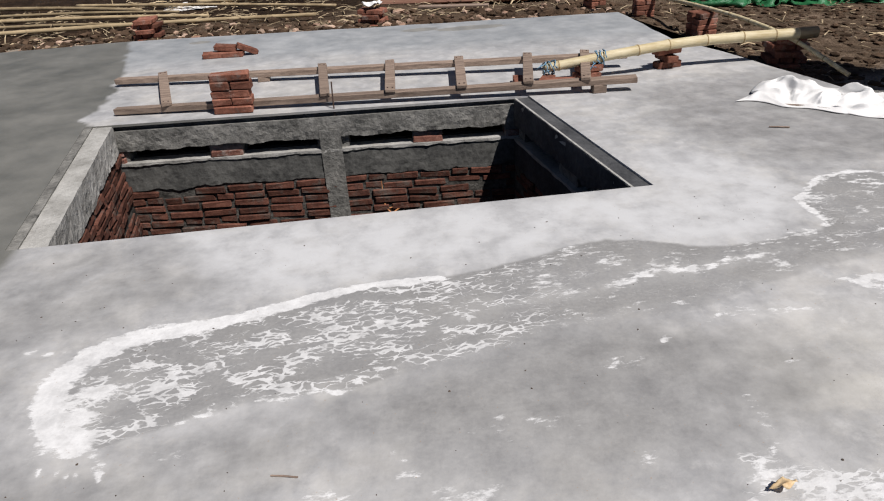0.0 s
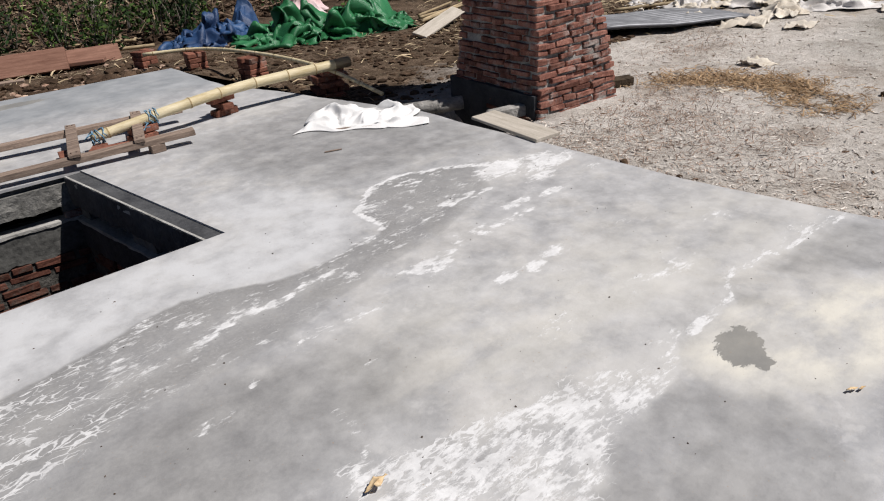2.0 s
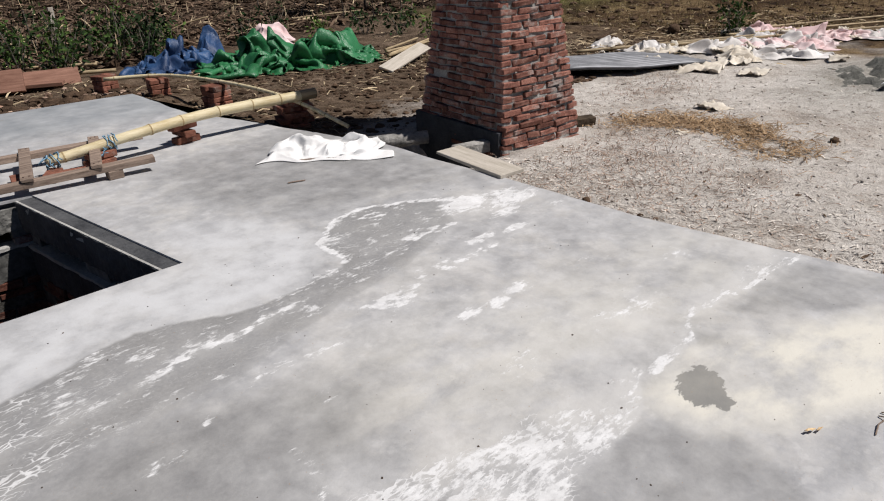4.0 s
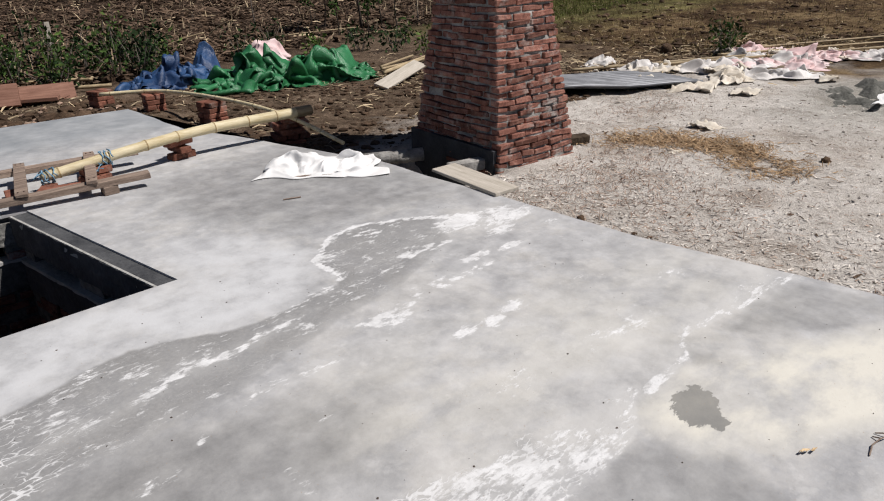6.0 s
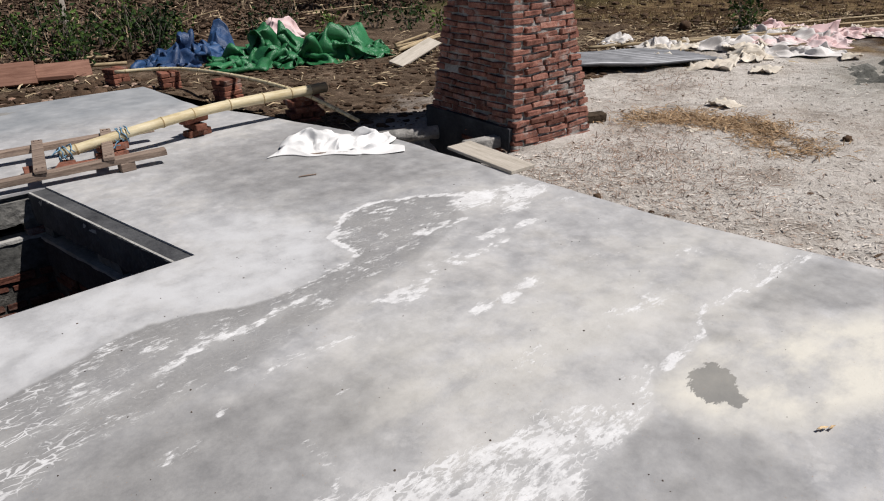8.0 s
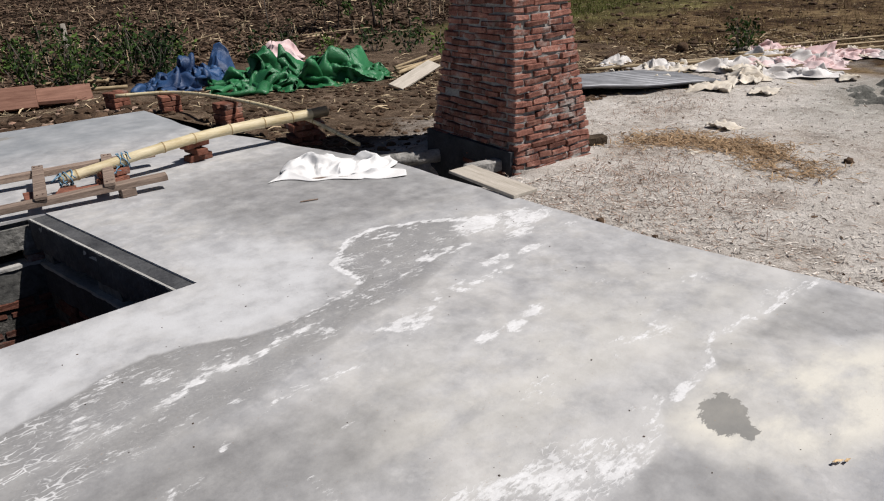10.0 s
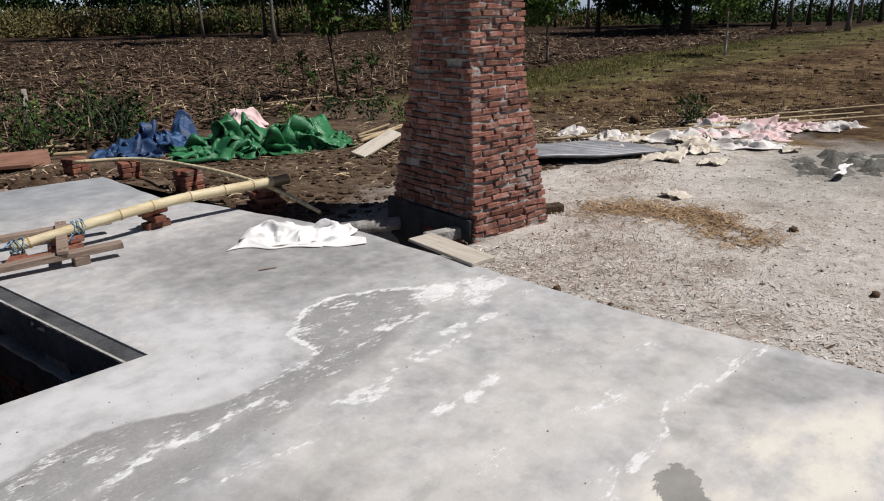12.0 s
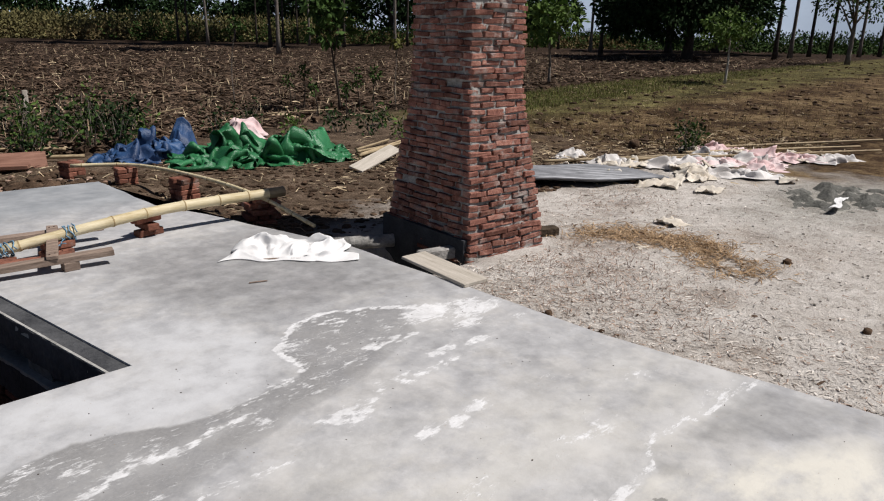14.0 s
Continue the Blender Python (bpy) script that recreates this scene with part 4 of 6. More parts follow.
def build_ladder():
    rng = random.Random(21)
    t = thing("wooden_ladder", "long weathered wooden ladder lying on the slab", "ladder", at=pose(0.1, 5.8, 0))
    o = Vector((0.1, 5.8, 0))
    fl, fr, bl, br = Vector((-1.81, 5.55, 0.032)), Vector((2.09, 5.02, 0.085)), Vector((-2.05, 6.44, 0.045)), Vector((2.25, 5.66, 0.10))
    for a, b in ((fl, fr), (bl, br)):
        part("rail", board(bmesh.new(), a - o, b - o, 0.075, 0.045, rng), M["old_wood"], t)
    for x0, x1 in ((-1.41, -1.63), (-0.21, -0.25), (0.28, 0.32), (0.81, 0.89), (1.30, 1.45), (1.72, 1.91)):
        a, b = fl.lerp(fr, (x0 - fl.x) / (fr.x - fl.x)), bl.lerp(br, (x1 - bl.x) / (br.x - bl.x))
        d = (b - a).normalized() * 0.05
        lift = Vector((0, 0, 0.038))
        rung = part("rung", board(bmesh.new(), a - d + lift - o, b + d + lift - o, 0.075, 0.025, rng), M["old_wood"], t)
        for end in (a, b):
            for k in (-0.018, 0.018):
                q = end + Vector((k, rng.uniform(-0.012, 0.012), 0.048)) - o
                part("nail", tube(bmesh.new(), [q, q + Vector((0, 0, 0.006))], 0.006, 6), M["iron"], rung, "dark iron nail")
    for a in (fl.lerp(fr, 0.25), bl.lerp(br, 0.3), fl.lerp(fr, 0.93), bl.lerp(br, 0.94)):
        part("packing_block", box(bmesh.new(), -0.05, 0.05, -0.04, 0.04, 0, a.z - 0.02, pose(a.x - o.x, a.y - o.y, 0), 0.004), M["old_wood"], t)


build_ladder()


def brick_pile(name, label, x, y, z, layers, turn, seed, per=2, crossed=True, group="brick piles"):
    rng = random.Random(seed)
    t = thing(name, label, "brick pile", group, pose(x, y, z, 0, 0, turn))
    for k in range(layers):
        quarter = 90 * (k % 2) if crossed else 0
        for i in range(per):
            off = (i - (per - 1) / 2) * 0.108
            m = pose(0, 0, 0, 0, 0, quarter + rng.uniform(-5, 5)) @ pose(rng.uniform(-0.01, 0.01), off, 0.027 + k * 0.0545, rng.uniform(-1.5, 1.5), rng.uniform(-1, 1), rng.uniform(-3, 3))
            brick(t, m, rng)
    return t


def brick_stack():
    rng = random.Random(4)
    t = thing("brick_stack", "neat stack of red bricks on the slab beside the ladder", "brick pile", "brick piles", pose(-0.885, 5.355, 0, 0, 0, -5))
    for k in range(5):
        if k % 2:
            for x, wide in ((-0.075, 0.66), (0.075, 0.70)):
                brick(t, pose(x + rng.uniform(-0.006, 0.006), rng.uniform(-0.004, 0.004), 0.03 + k * 0.06, 0, rng.uniform(-1, 1), rng.uniform(-2, 2)) @ Matrix.Diagonal((wide, 1, 1.1, 1)), rng)
        else:
            brick(t, pose(rng.uniform(-0.012, 0.012), rng.uniform(-0.004, 0.004), 0.03 + k * 0.06, 0, rng.uniform(-1, 1), rng.uniform(-2, 2)) @ Matrix.Diagonal((1.36, 1, 1.1, 1)), rng)


brick_stack()
for i, ob in enumerate((("low pile of red bricks on the slab under a bamboo pole", 2.55, 5.56, 0.0, 3, 8, 1), ("dark brick pile carrying the end of a bamboo pole", 3.64, 5.68, -0.12, 5, -12, 3),
                        ("red brick pile on the soil beside the slab", 3.46, 6.86, -0.12, 5, 12, 2), ("low brick pile under a thin bamboo", 3.33, 8.05, -0.12, 4, -8, 2),
                        ("low brick pile at the slab's corner", 3.02, 8.86, -0.13, 4, 15, 2), ("brick pile topped by a crumpled cement bag", 0.26, 8.85, -0.13, 4, -18, 3),
                        ("square brick pile beside the slab's far edge", -2.43, 9.05, -0.13, 5, -6, 3))):
    label, x, y, z, n, turn, per = ob
    brick_pile("brick_pile", label, x, y, z, n, turn, 40 + i, per)


def loose_bricks():
    rng = random.Random(77)
    for x, y, z, rx, ry, rz, label in ((-1.36, 7.27, 0.027, 0, 0, 4, "red brick lying flat on the slab"), (-1.24, 7.30, 0.085, 0, 4, -6, "red brick lying across another"), (-1.17, 7.25, 0.027, 0, 0, -8, "red brick lying flat on the slab"),
                                       (-1.03, 7.28, 0.06, 0, 28, 20, "red brick leaning on another"), (1.50, 5.36, 0.03, 0, 0, 60, "red brick under the ladder's end"), (1.62, 5.30, 0.028, 0, 0, -25, "red brick under the ladder's end"),
                                       (1.84, 5.42, 0.03, 0, 0, 8, "dark brick under the ladder's end"), (1.86, 5.44, 0.085, 0, 0, 3, "dark brick under the ladder's end"), (1.30, 5.42, 0.028, 0, 0, 80, "dark brick under the ladder's end")):
        ob = new("loose_brick", rng.choice(BRICKS))
        ob.matrix_basis = pose(x, y, z, rx, ry, rz)
        tagged(ob, label, "brick", "loose bricks")


loose_bricks()


def spline(pts, n):
    """Points on a smooth line through pts."""
    pts = [Vector(p) for p in pts]
    out = []
    for k in range(len(pts) - 1):
        p0, p1, p2, p3 = pts[max(k - 1, 0)], pts[k], pts[k + 1], pts[min(k + 2, len(pts) - 1)]
        for i in range(n):
            s = i / n
            out.append(0.5 * ((2 * p1) + (p2 - p0) * s + (2 * p0 - 5 * p1 + 4 * p2 - p3) * s * s + (3 * p1 - p0 - 3 * p2 + p3) * s ** 3))
    return out + [pts[-1]]


def bamboo(name, label, pts, r0, r1, spacing, mat="bamboo", group="bamboo poles", nodes=True, hollow=True):
    line = spline(pts, 8)
    o = line[0].copy()
    line = [p - o for p in line]
    t = thing(name, label, "bamboo pole", group, pose(*o))
    run = [0.0]
    for a, b in zip(line, line[1:]):
        run.append(run[-1] + (b - a).length)
    # culm, thickened at each joint
    total, at, radii, joints = run[-1], [], [], []
    s = 0.12
    while s < total - 0.05:
        joints.append(s)
        s += spacing * (1 + 0.15 * math.sin(s * 7))
    keys = sorted(set([0.0, total] + [min(total, max(0, j + d)) for j in joints for d in (-0.02, -0.006, 0.006, 0.02)] + list(np.linspace(0, total, 24))))
    for k in keys:
        i = max(0, min(len(run) - 2, int(np.searchsorted(run, k)) - 1))
        f = (k - run[i]) / max(1e-6, run[i + 1] - run[i])
        at.append(line[i].lerp(line[i + 1], f))
        near = min([abs(k - j) for j in joints] or [1])
        radii.append((r0 + (r1 - r0) * k / total) * (1.10 if near < 0.008 else 1.0))
    part("culm", tube(bmesh.new(), at, radii, 12), M[mat], t, "", True)
    if nodes:
        for j in joints:
            i = max(0, min(len(run) - 2, int(np.searchsorted(run, j)) - 1))
            f = (j - run[i]) / (run[i + 1] - run[i])
            p, d = line[i].lerp(line[i + 1], f), (line[i + 1] - line[i]).normalized()
            r = (r0 + (r1 - r0) * j / total) * 1.13
            part("joint_ring", tube(bmesh.new(), [p - d * 0.005, p + d * 0.005], r, 12), M["bamboo_node"], t, "brown joint ring")
    return t


big = bamboo("bamboo_pole", "thick pale yellow bamboo pole resting on brick piles", [(1.50, 5.46, 0.10), (2.20, 5.43, 0.185), (2.80, 5.50, 0.205), (3.74, 5.46, 0.205)], 0.036, 0.046, 0.30)
part("dark_end", tube(bmesh.new(), [Vector((2.09, 0.005, 0.105)), Vector((2.245, 0.0, 0.1055))], 0.0470, 12), M["bamboo_old"], big, "weathered brown end")
bamboo("bamboo_pole", "thin bamboo pole propped on brick piles beside the slab", [(2.90, 8.48, 0.10), (3.41, 7.95, 0.125), (3.53, 6.60, 0.18), (3.56, 5.55, 0.165), (3.66, 4.86, 0.02)], 0.022, 0.017, 0.35)
# poles lying on the ground beyond the slab
for pts, r in ((((-5.6, 12.1), (-3.0, 10.95)), 0.03), (((-5.1, 10.9), (-1.9, 10.05)), 0.028), (((-4.7, 9.85), (-0.45, 9.5)), 0.03), (((-2.3, 11.4), (-0.2, 10.75)), 0.025), (((-1.1, 11.2), (0.55, 11.15)), 0.025),
               (((-4.2, 11.85), (-0.2, 10.1)), 0.026), (((-5.2, 11.4), (-2.4, 10.6)), 0.022), (((2.6, 11.1), (3.5, 10.65)), 0.028), (((2.2, 10.3), (3.5, 9.9)), 0.03), (((-4.9, 10.4), (-2.8, 9.85)), 0.022)):
    (x0, y0), (x1, y1) = pts
    bamboo("bamboo_pole", "old bamboo pole lying on the ground", [(x0, y0, rise(x0, y0) + r + 0.03), ((x0 + x1) / 2, (y0 + y1) / 2 + 0.04, rise(x0, y0) + r + 0.04), (x1, y1, rise(x1, y1) + r + 0.03)], r, r * 0.8, 0.4, "bamboo_old", "poles on the ground", False)
for (x0, y0), (x1, y1), r in (((8.1, 5.85), (10.7, 4.55), 0.022), ((9.2, 5.2), (13.2, 3.0), 0.02), ((10.5, 5.0), (13.4, 3.35), 0.018), ((11.5, 4.9), (14.5, 3.3), 0.02), ((6.4, 7.75), (7.7, 8.3), 0.02), ((6.5, 7.85), (7.8, 8.45), 0.018), ((6.6, 8.05), (7.9, 8.3), 0.02), ((6.7, 8.2), (7.7, 8.65), 0.02)):
    bamboo("bamboo_pole", "old bamboo pole lying among sacks and litter", [(x0, y0, rise(x0, y0) + r + 0.03), (x1, y1, rise(x1, y1) + r + 0.04)], r, r * 0.8, 0.4, "bamboo_old", "poles on the ground", False)


def lashing(name, label, at, radius, axis, turns, mat, seed):
    """Rope wound round a pole, with loose ends."""
    rng = random.Random(seed)
    bm = bmesh.new()
    axis = Vector(axis).normalized()
    a = axis.cross(Vector((0, 0, 1))).normalized()
    b = axis.cross(a)
    pts = []
    for i in range(turns * 12 + 1):
        w = i / 12 * math.tau
        pts.append(axis * (i / (turns * 12) - 0.5) * 0.10 + (a * math.cos(w) + b * math.sin(w)) * radius * rng.uniform(0.97, 1.15) + axis * rng.uniform(-0.012, 0.012))
    tube(bm, pts, 0.005, 5)
    for k in range(3):
        p = pts[rng.randrange(len(pts))]
        q = [p]
        for i in range(5):
            q.append(q[-1] + Vector((rng.uniform(-0.05, 0.05), rng.uniform(-0.04, 0.02), rng.uniform(-0.04, 0.03))))
        q = [Vector((v.x, v.y, max(v.z, -at[2] + 0.006))) for v in q]
        tube(bm, q, 0.004, 5)
    ob = solo(name, bm, M[mat], label, "rope", "", True)
    ob.matrix_basis = pose(*at)
    return ob


lashing("rope_lashing", "blue nylon rope tied round a bamboo pole", (1.54, 5.45, 0.105), 0.046, (1, -0.02, 0.1), 3, "rope", 3)
lashing("rope_lashing", "blue nylon rope binding ladder and bamboo", (1.95, 5.44, 0.155), 0.052, (1, -0.3, 0.25), 3, "rope", 4)


# ---- cloth, tarps and sacks ----
def ridged(p, scale, seed):
    v = Vector((p[0] * scale, p[1] * scale, seed))
    return 1 - abs(noise.noise(v)) * 2


def settle(nx, ny, lx, ly, sx, sy, seed, lift, steps=130, stiff=0.25, floor=None):
    """A sheet of lx by ly metres pushed together to sx by sy of its size and let fall into folds. Returns its points, n x 3, round the origin."""
    u, v = np.meshgrid(np.linspace(-0.5, 0.5, nx), np.linspace(-0.5, 0.5, ny), indexing="ij")
    P = np.stack([u * lx * sx, v * ly * sy, np.zeros_like(u)], -1)
    for i in range(nx):
        for j in range(ny):
            q = Vector((u[i, j] * lx * 2.6, v[i, j] * ly * 2.6, seed))
            w = noise.noise_vector(q)
            P[i, j] += (w.x * 0.10 * lx * sx, w.y * 0.10 * ly * sy, lift * (0.75 + 0.9 * noise.noise(q * 1.3 + Vector((5, 1, 2))) + 0.5 * noise.noise(q * 3.1)))
    P[..., 2] = np.maximum(P[..., 2], 0.005)
    ax, ay = lx / (nx - 1), ly / (ny - 1)
    links = []
    for di, dj, k in ((1, 0, 1.0), (0, 1, 1.0), (1, 1, 0.6), (1, -1, 0.6), (2, 0, stiff), (0, 2, stiff), (4, 0, stiff * 0.5), (0, 4, stiff * 0.5)):
        I, J = np.meshgrid(np.arange(nx), np.arange(ny), indexing="ij")
        ok = (I + di < nx) & (J + dj < ny) & (J + dj >= 0)
        I, J = I[ok], J[ok]
        par = ((I // max(di, 1)) % 2) if di else ((J // max(dj, 1)) % 2)
        rest = math.hypot(di * ax, dj * ay)
        for p in (0, 1):
            a = (I[par == p] * ny + J[par == p])
            links.append((a, a + di * ny + dj, rest, k))
    P = P.reshape(-1, 3)
    V = np.zeros_like(P)
    for step in range(steps):
        old = P.copy()
        V *= 0.93
        V[:, 2] -= 0.0022
        P = P + V
        for _ in range(6):
            for a, b, rest, k in links:
                d = P[b] - P[a]
                n = np.linalg.norm(d, axis=1)[:, None] + 1e-9
                c = d * (k * 0.5 * (n - rest) / n)
                P[a] += c
                P[b] -= c
            low = P[:, 2] < 0.004
            P[low, 2] = 0.004
            P[low, :2] = old[low, :2] + 0.25 * (P[low, :2] - old[low, :2])
        V = np.clip(P - old, -0.05, 0.05)
    return P


def cloth_mesh(nx, ny, P):
    me = bpy.data.meshes.new("cloth")
    k = (np.arange(nx - 1)[:, None] * ny + np.arange(ny - 1)[None, :]).ravel()
    me.from_pydata(P.tolist(), [], np.stack([k, k + ny, k + ny + 1, k + 1], 1).tolist())
    me.polygons.foreach_set("use_smooth", [True] * len(me.polygons))
    return me


def laid(name, label, category, x, y, turn, nx, ny, lx, ly, sx, sy, seed, lift, mat, z=None, group="", skin=0.003, steps=110, stiff=0.25, creases=0):
    P = settle(nx, ny, lx, ly, sx, sy, seed, lift, steps, stiff)
    if creases:
        # sharp creases on top of the soft folds
        P[:, 2] += crumpled(nx, ny, lx, ly, int(seed * 10), lambda u, v: u * 0, creases, 0.30)[:, 2] - 0.005
    me = cloth_mesh(nx, ny, P)
    ob = solo(name, me, mat, label, category, group)
    ob.matrix_basis = pose(x, y, rise(x, y) if z is None else z, 0, 0, turn)
    md = ob.modifiers.new("skin", "SOLIDIFY")
    md.thickness = skin
    return ob


def crumpled(nx, ny, lx, ly, seed, height, folds, crease, lean=0.0):
    """A sheet heaped to height(u, v) and broken into sharp straight creases."""
    g = np.random.default_rng(seed)
    u, v = np.meshgrid(np.linspace(-0.5, 0.5, nx), np.linspace(-0.5, 0.5, ny), indexing="ij")
    X, Y, Z = u * lx, v * ly, height(u, v)
    inner = np.clip(np.minimum(0.5 - np.abs(u), 0.5 - np.abs(v)) * 7, 0, 1)
    small = min(lx, ly)
    for k in range(folds):
        cx, cy, a, s = g.uniform(-0.5, 0.5) * lx, g.uniform(-0.5, 0.5) * ly, g.uniform(0, math.pi), small * g.uniform(0.04, 0.20)
        dx, dy = X - cx, Y - cy
        d = dx * math.cos(a) + dy * math.sin(a)
        along = -dx * math.sin(a) + dy * math.cos(a)
        w = np.exp(-(d / s) ** 2 - (along / (3.2 * s)) ** 2)
        sign = 1.0 if g.random() < 0.5 else -1.0
        Z = Z + sign * crease * s * (0.565 - np.abs(d) / s) * w * inner
        X, Y = X + 0.25 * crease * d * w * math.cos(a), Y + 0.25 * crease * d * w * math.sin(a)
    edge = np.array([noise.noise_vector(Vector((p * 5.0, q * 5.0, seed)))[:2] for p, q in zip(X.ravel(), Y.ravel())]).reshape(nx, ny, 2)
    X, Y = X + 0.22 * small * edge[..., 0], Y + 0.22 * small * edge[..., 1]
    Z = np.maximum(Z, 0.005 + 0.012 * np.abs(edge[..., 0]))
    return np.stack([X, Y - lean * Z, Z], -1).reshape(-1, 3)


def heaped(name, label, category, x, y, turn, size, grid, seed, height, mat, folds=60, crease=0.6, lean=0.0, z=None, group="", skin=0.003):
    nx, ny = grid
    ob = solo(name, cloth_mesh(nx, ny, crumpled(nx, ny, *size, seed, height, folds, crease, lean)), mat, label, category, group)
    ob.matrix_basis = pose(x, y, rise(x, y) if z is None else z, 0, 0, turn)
    md = ob.modifiers.new("skin", "SOLIDIFY")
    md.thickness = skin
    return ob


def heap(along, across):
    """A heap's height from two lists of (place, value)."""
    return lambda u, v: np.interp(u, [a for a, b in along], [b for a, b in along]) * np.interp(v, [a for a, b in across], [b for a, b in across])


def scrap(corners, n, height, folds, seed, pull=0.05):
    """A small torn, bent scrap between four corners."""
    (ax, ay), (bx, by), (cx, cy), (dx, dy) = corners
    bm = bmesh.new()
    g = []
    for j in range(n + 1):
        row = []
        for i in range(n + 1):
            u, v = i / n, j / n
            x = (1 - v) * ((1 - u) * ax + u * bx) + v * ((1 - u) * dx + u * cx)
            y = (1 - v) * ((1 - u) * ay + u * by) + v * ((1 - u) * dy + u * cy)
            w = noise.noise_vector(Vector((x * 2.3, y * 2.3, seed))) * pull * 2
            r = 0.7 * max(0, ridged((x, y), folds, seed)) ** 1.5 + 0.3 * max(0, ridged((x, y), folds * 2.1, seed + 5)) ** 2
            row.append(bm.verts.new((x + w.x, y + w.y, 0.012 + height * r)))
        g.append(row)
    for j in range(n):
        for i in range(n):
            bm.faces.new((g[j][i], g[j][i + 1], g[j + 1][i + 1], g[j + 1][i]))
    return bm


def sheet(name, label, category, corners, n, height, folds, seed, mat, z=0.0, group="", skin=0.004, pull=0.05):
    ob = solo(name, scrap(corners, n, height, folds, seed, pull), mat, label, category, group, True)
    ob.location.z = z
    md = ob.modifiers.new("skin", "SOLIDIFY")
    md.thickness = skin
    return ob


def tarp_material(name, a, b, rough=0.42):
    m, t, p = shader(name)
    n = Net(t)
    at = n.coords()
    big, wv = n.noise(at, 2.2, 4, 0.6), n.noise(at, 120, 2, 0.5)
    n.wire(n.ramp(big, (0.35, a), (0.65, b)), p.inputs["Base Color"])
    p.inputs["Roughness"].default_value = rough
    n.wire(n.bump(n.math("ADD", wv, n.math("MULTIPLY", n.noise(at, 14, 4, 0.6), 2.0)), 0.5, 0.01), p.inputs["Normal"])
    return m


M["green_tarp"] = tarp_material("green tarpaulin", (0.014, 0.10, 0.034), (0.035, 0.19, 0.072), 0.38)
M["blue_tarp"] = tarp_material("blue tarpaulin", (0.008, 0.028, 0.085), (0.03, 0.085, 0.20), 0.5)
M["old_sack"] = plain("soiled white sack cloth", (0.46, 0.43, 0.40), (0.74, 0.71, 0.68), 4, 0.8, 0.3, 0.003, 120)
M["pink_sack"] = plain("pink striped sack", (0.56, 0.34, 0.33), (0.76, 0.66, 0.64), 1.6, 0.75, 0.25, 0.002, 150)
M["paper_bag"] = plain("torn cement bag paper", (0.50, 0.43, 0.34), (0.72, 0.67, 0.58), 5, 0.9, 0.4, 0.003, 60)

heaped("white_sack", "crumpled white woven sack lying on the slab", "sack", 3.18, 4.46, -41, (0.86, 0.54), (96, 66), 5, heap([(-0.5, 0.02), (-0.40, 0.08), (-0.1, 0.045), (0.2, 0.05), (0.5, 0.02)], [(-0.5, 0.1), (-0.2, 0.7), (0.1, 1), (0.35, 0.8), (0.5, 0.1)]), M["sack"], 110, 0.34, 0.3, 0.0, "sacks")
laid("green_tarpaulin", "bunched green tarpaulin heaped on the soil", "tarpaulin", 5.36, 8.52, -18, 130, 84, 4.4, 2.9, 0.50, 0.30, 3.7, 0.60, M["green_tarp"], None, "", 0.005, 60, 0.10, 260)
laid("blue_tarpaulin", "crumpled blue tarpaulin lying beside weeds", "tarpaulin", 4.28, 9.75, 36, 100, 66, 3.2, 2.2, 0.46, 0.32, 8.1, 0.40, M["blue_tarp"], None, "", 0.005, 60, 0.06, 260)
heaped("blue_tarpaulin", "blue tarpaulin corner standing up among weeds", "tarpaulin", 4.95, 10.15, 60, (0.5, 0.4), (50, 44), 4, heap([(-0.5, 0.05), (-0.25, 0.28), (0.0, 0.34), (0.15, 0.46), (0.28, 0.44), (0.36, 0.2), (0.5, 0.04)], [(-0.5, 0.05), (-0.25, 0.7), (0.1, 1.0), (0.3, 0.9), (0.5, 0.1)]), M["blue_tarp"], 30, 0.3, 0.1, None, "", 0.004)
heaped("printed_sack", "white sack with pink print lying on weeds", "sack", 6.15, 10.55, -20, (0.85, 0.6), (50, 40), 31, heap([(-0.5, 0.05), (-0.1, 0.34), (0.2, 0.30), (0.5, 0.05)], [(-0.5, 0.05), (0.0, 0.8), (0.2, 1.0), (0.5, 0.2)]), M["pink_sack"], 36, 0.45, 0.2, None, "sacks")
laid("white_sack", "white sack lying among poles beyond the slab", "sack", -2.4, 11.3, 10, 30, 26, 0.8, 0.55, 0.75, 0.7, 9.1, 0.12, M["sack"], None, "sacks", 0.003, 80)
SACKS = [(9.95, 4.5, -20, 1.15, 0.7, "sack"), (11.4, 4.85, -30, 0.95, 0.75, "pink_sack"), (11.35, 4.0, -25, 1.35, 0.8, "pink_sack"), (9.6, 3.72, -50, 1.1, 0.6, "sack"), (11.85, 3.35, -20, 1.0, 0.6, "sack"), (9.0, 5.33, -25, 0.8, 0.6, "sack"), (10.5, 3.75, 20, 0.8, 0.6, "pink_sack"), (10.7, 4.65, 5, 0.7, 0.6, "sack")]
SACKS += [(9.45, 4.75, 10, 0.9, 0.6, "sack"), (10.2, 4.35, -35, 1.0, 0.6, "pink_sack"), (10.95, 4.1, -15, 0.9, 0.6, "sack"), (9.1, 4.15, 25, 0.7, 0.5, "paper_bag"), (8.8, 5.15, -10, 0.6, 0.45, "paper_bag"), (11.5, 3.6, -35, 0.8, 0.5, "pink_sack"), (8.95, 6.0, 15, 0.7, 0.4, "sack")]
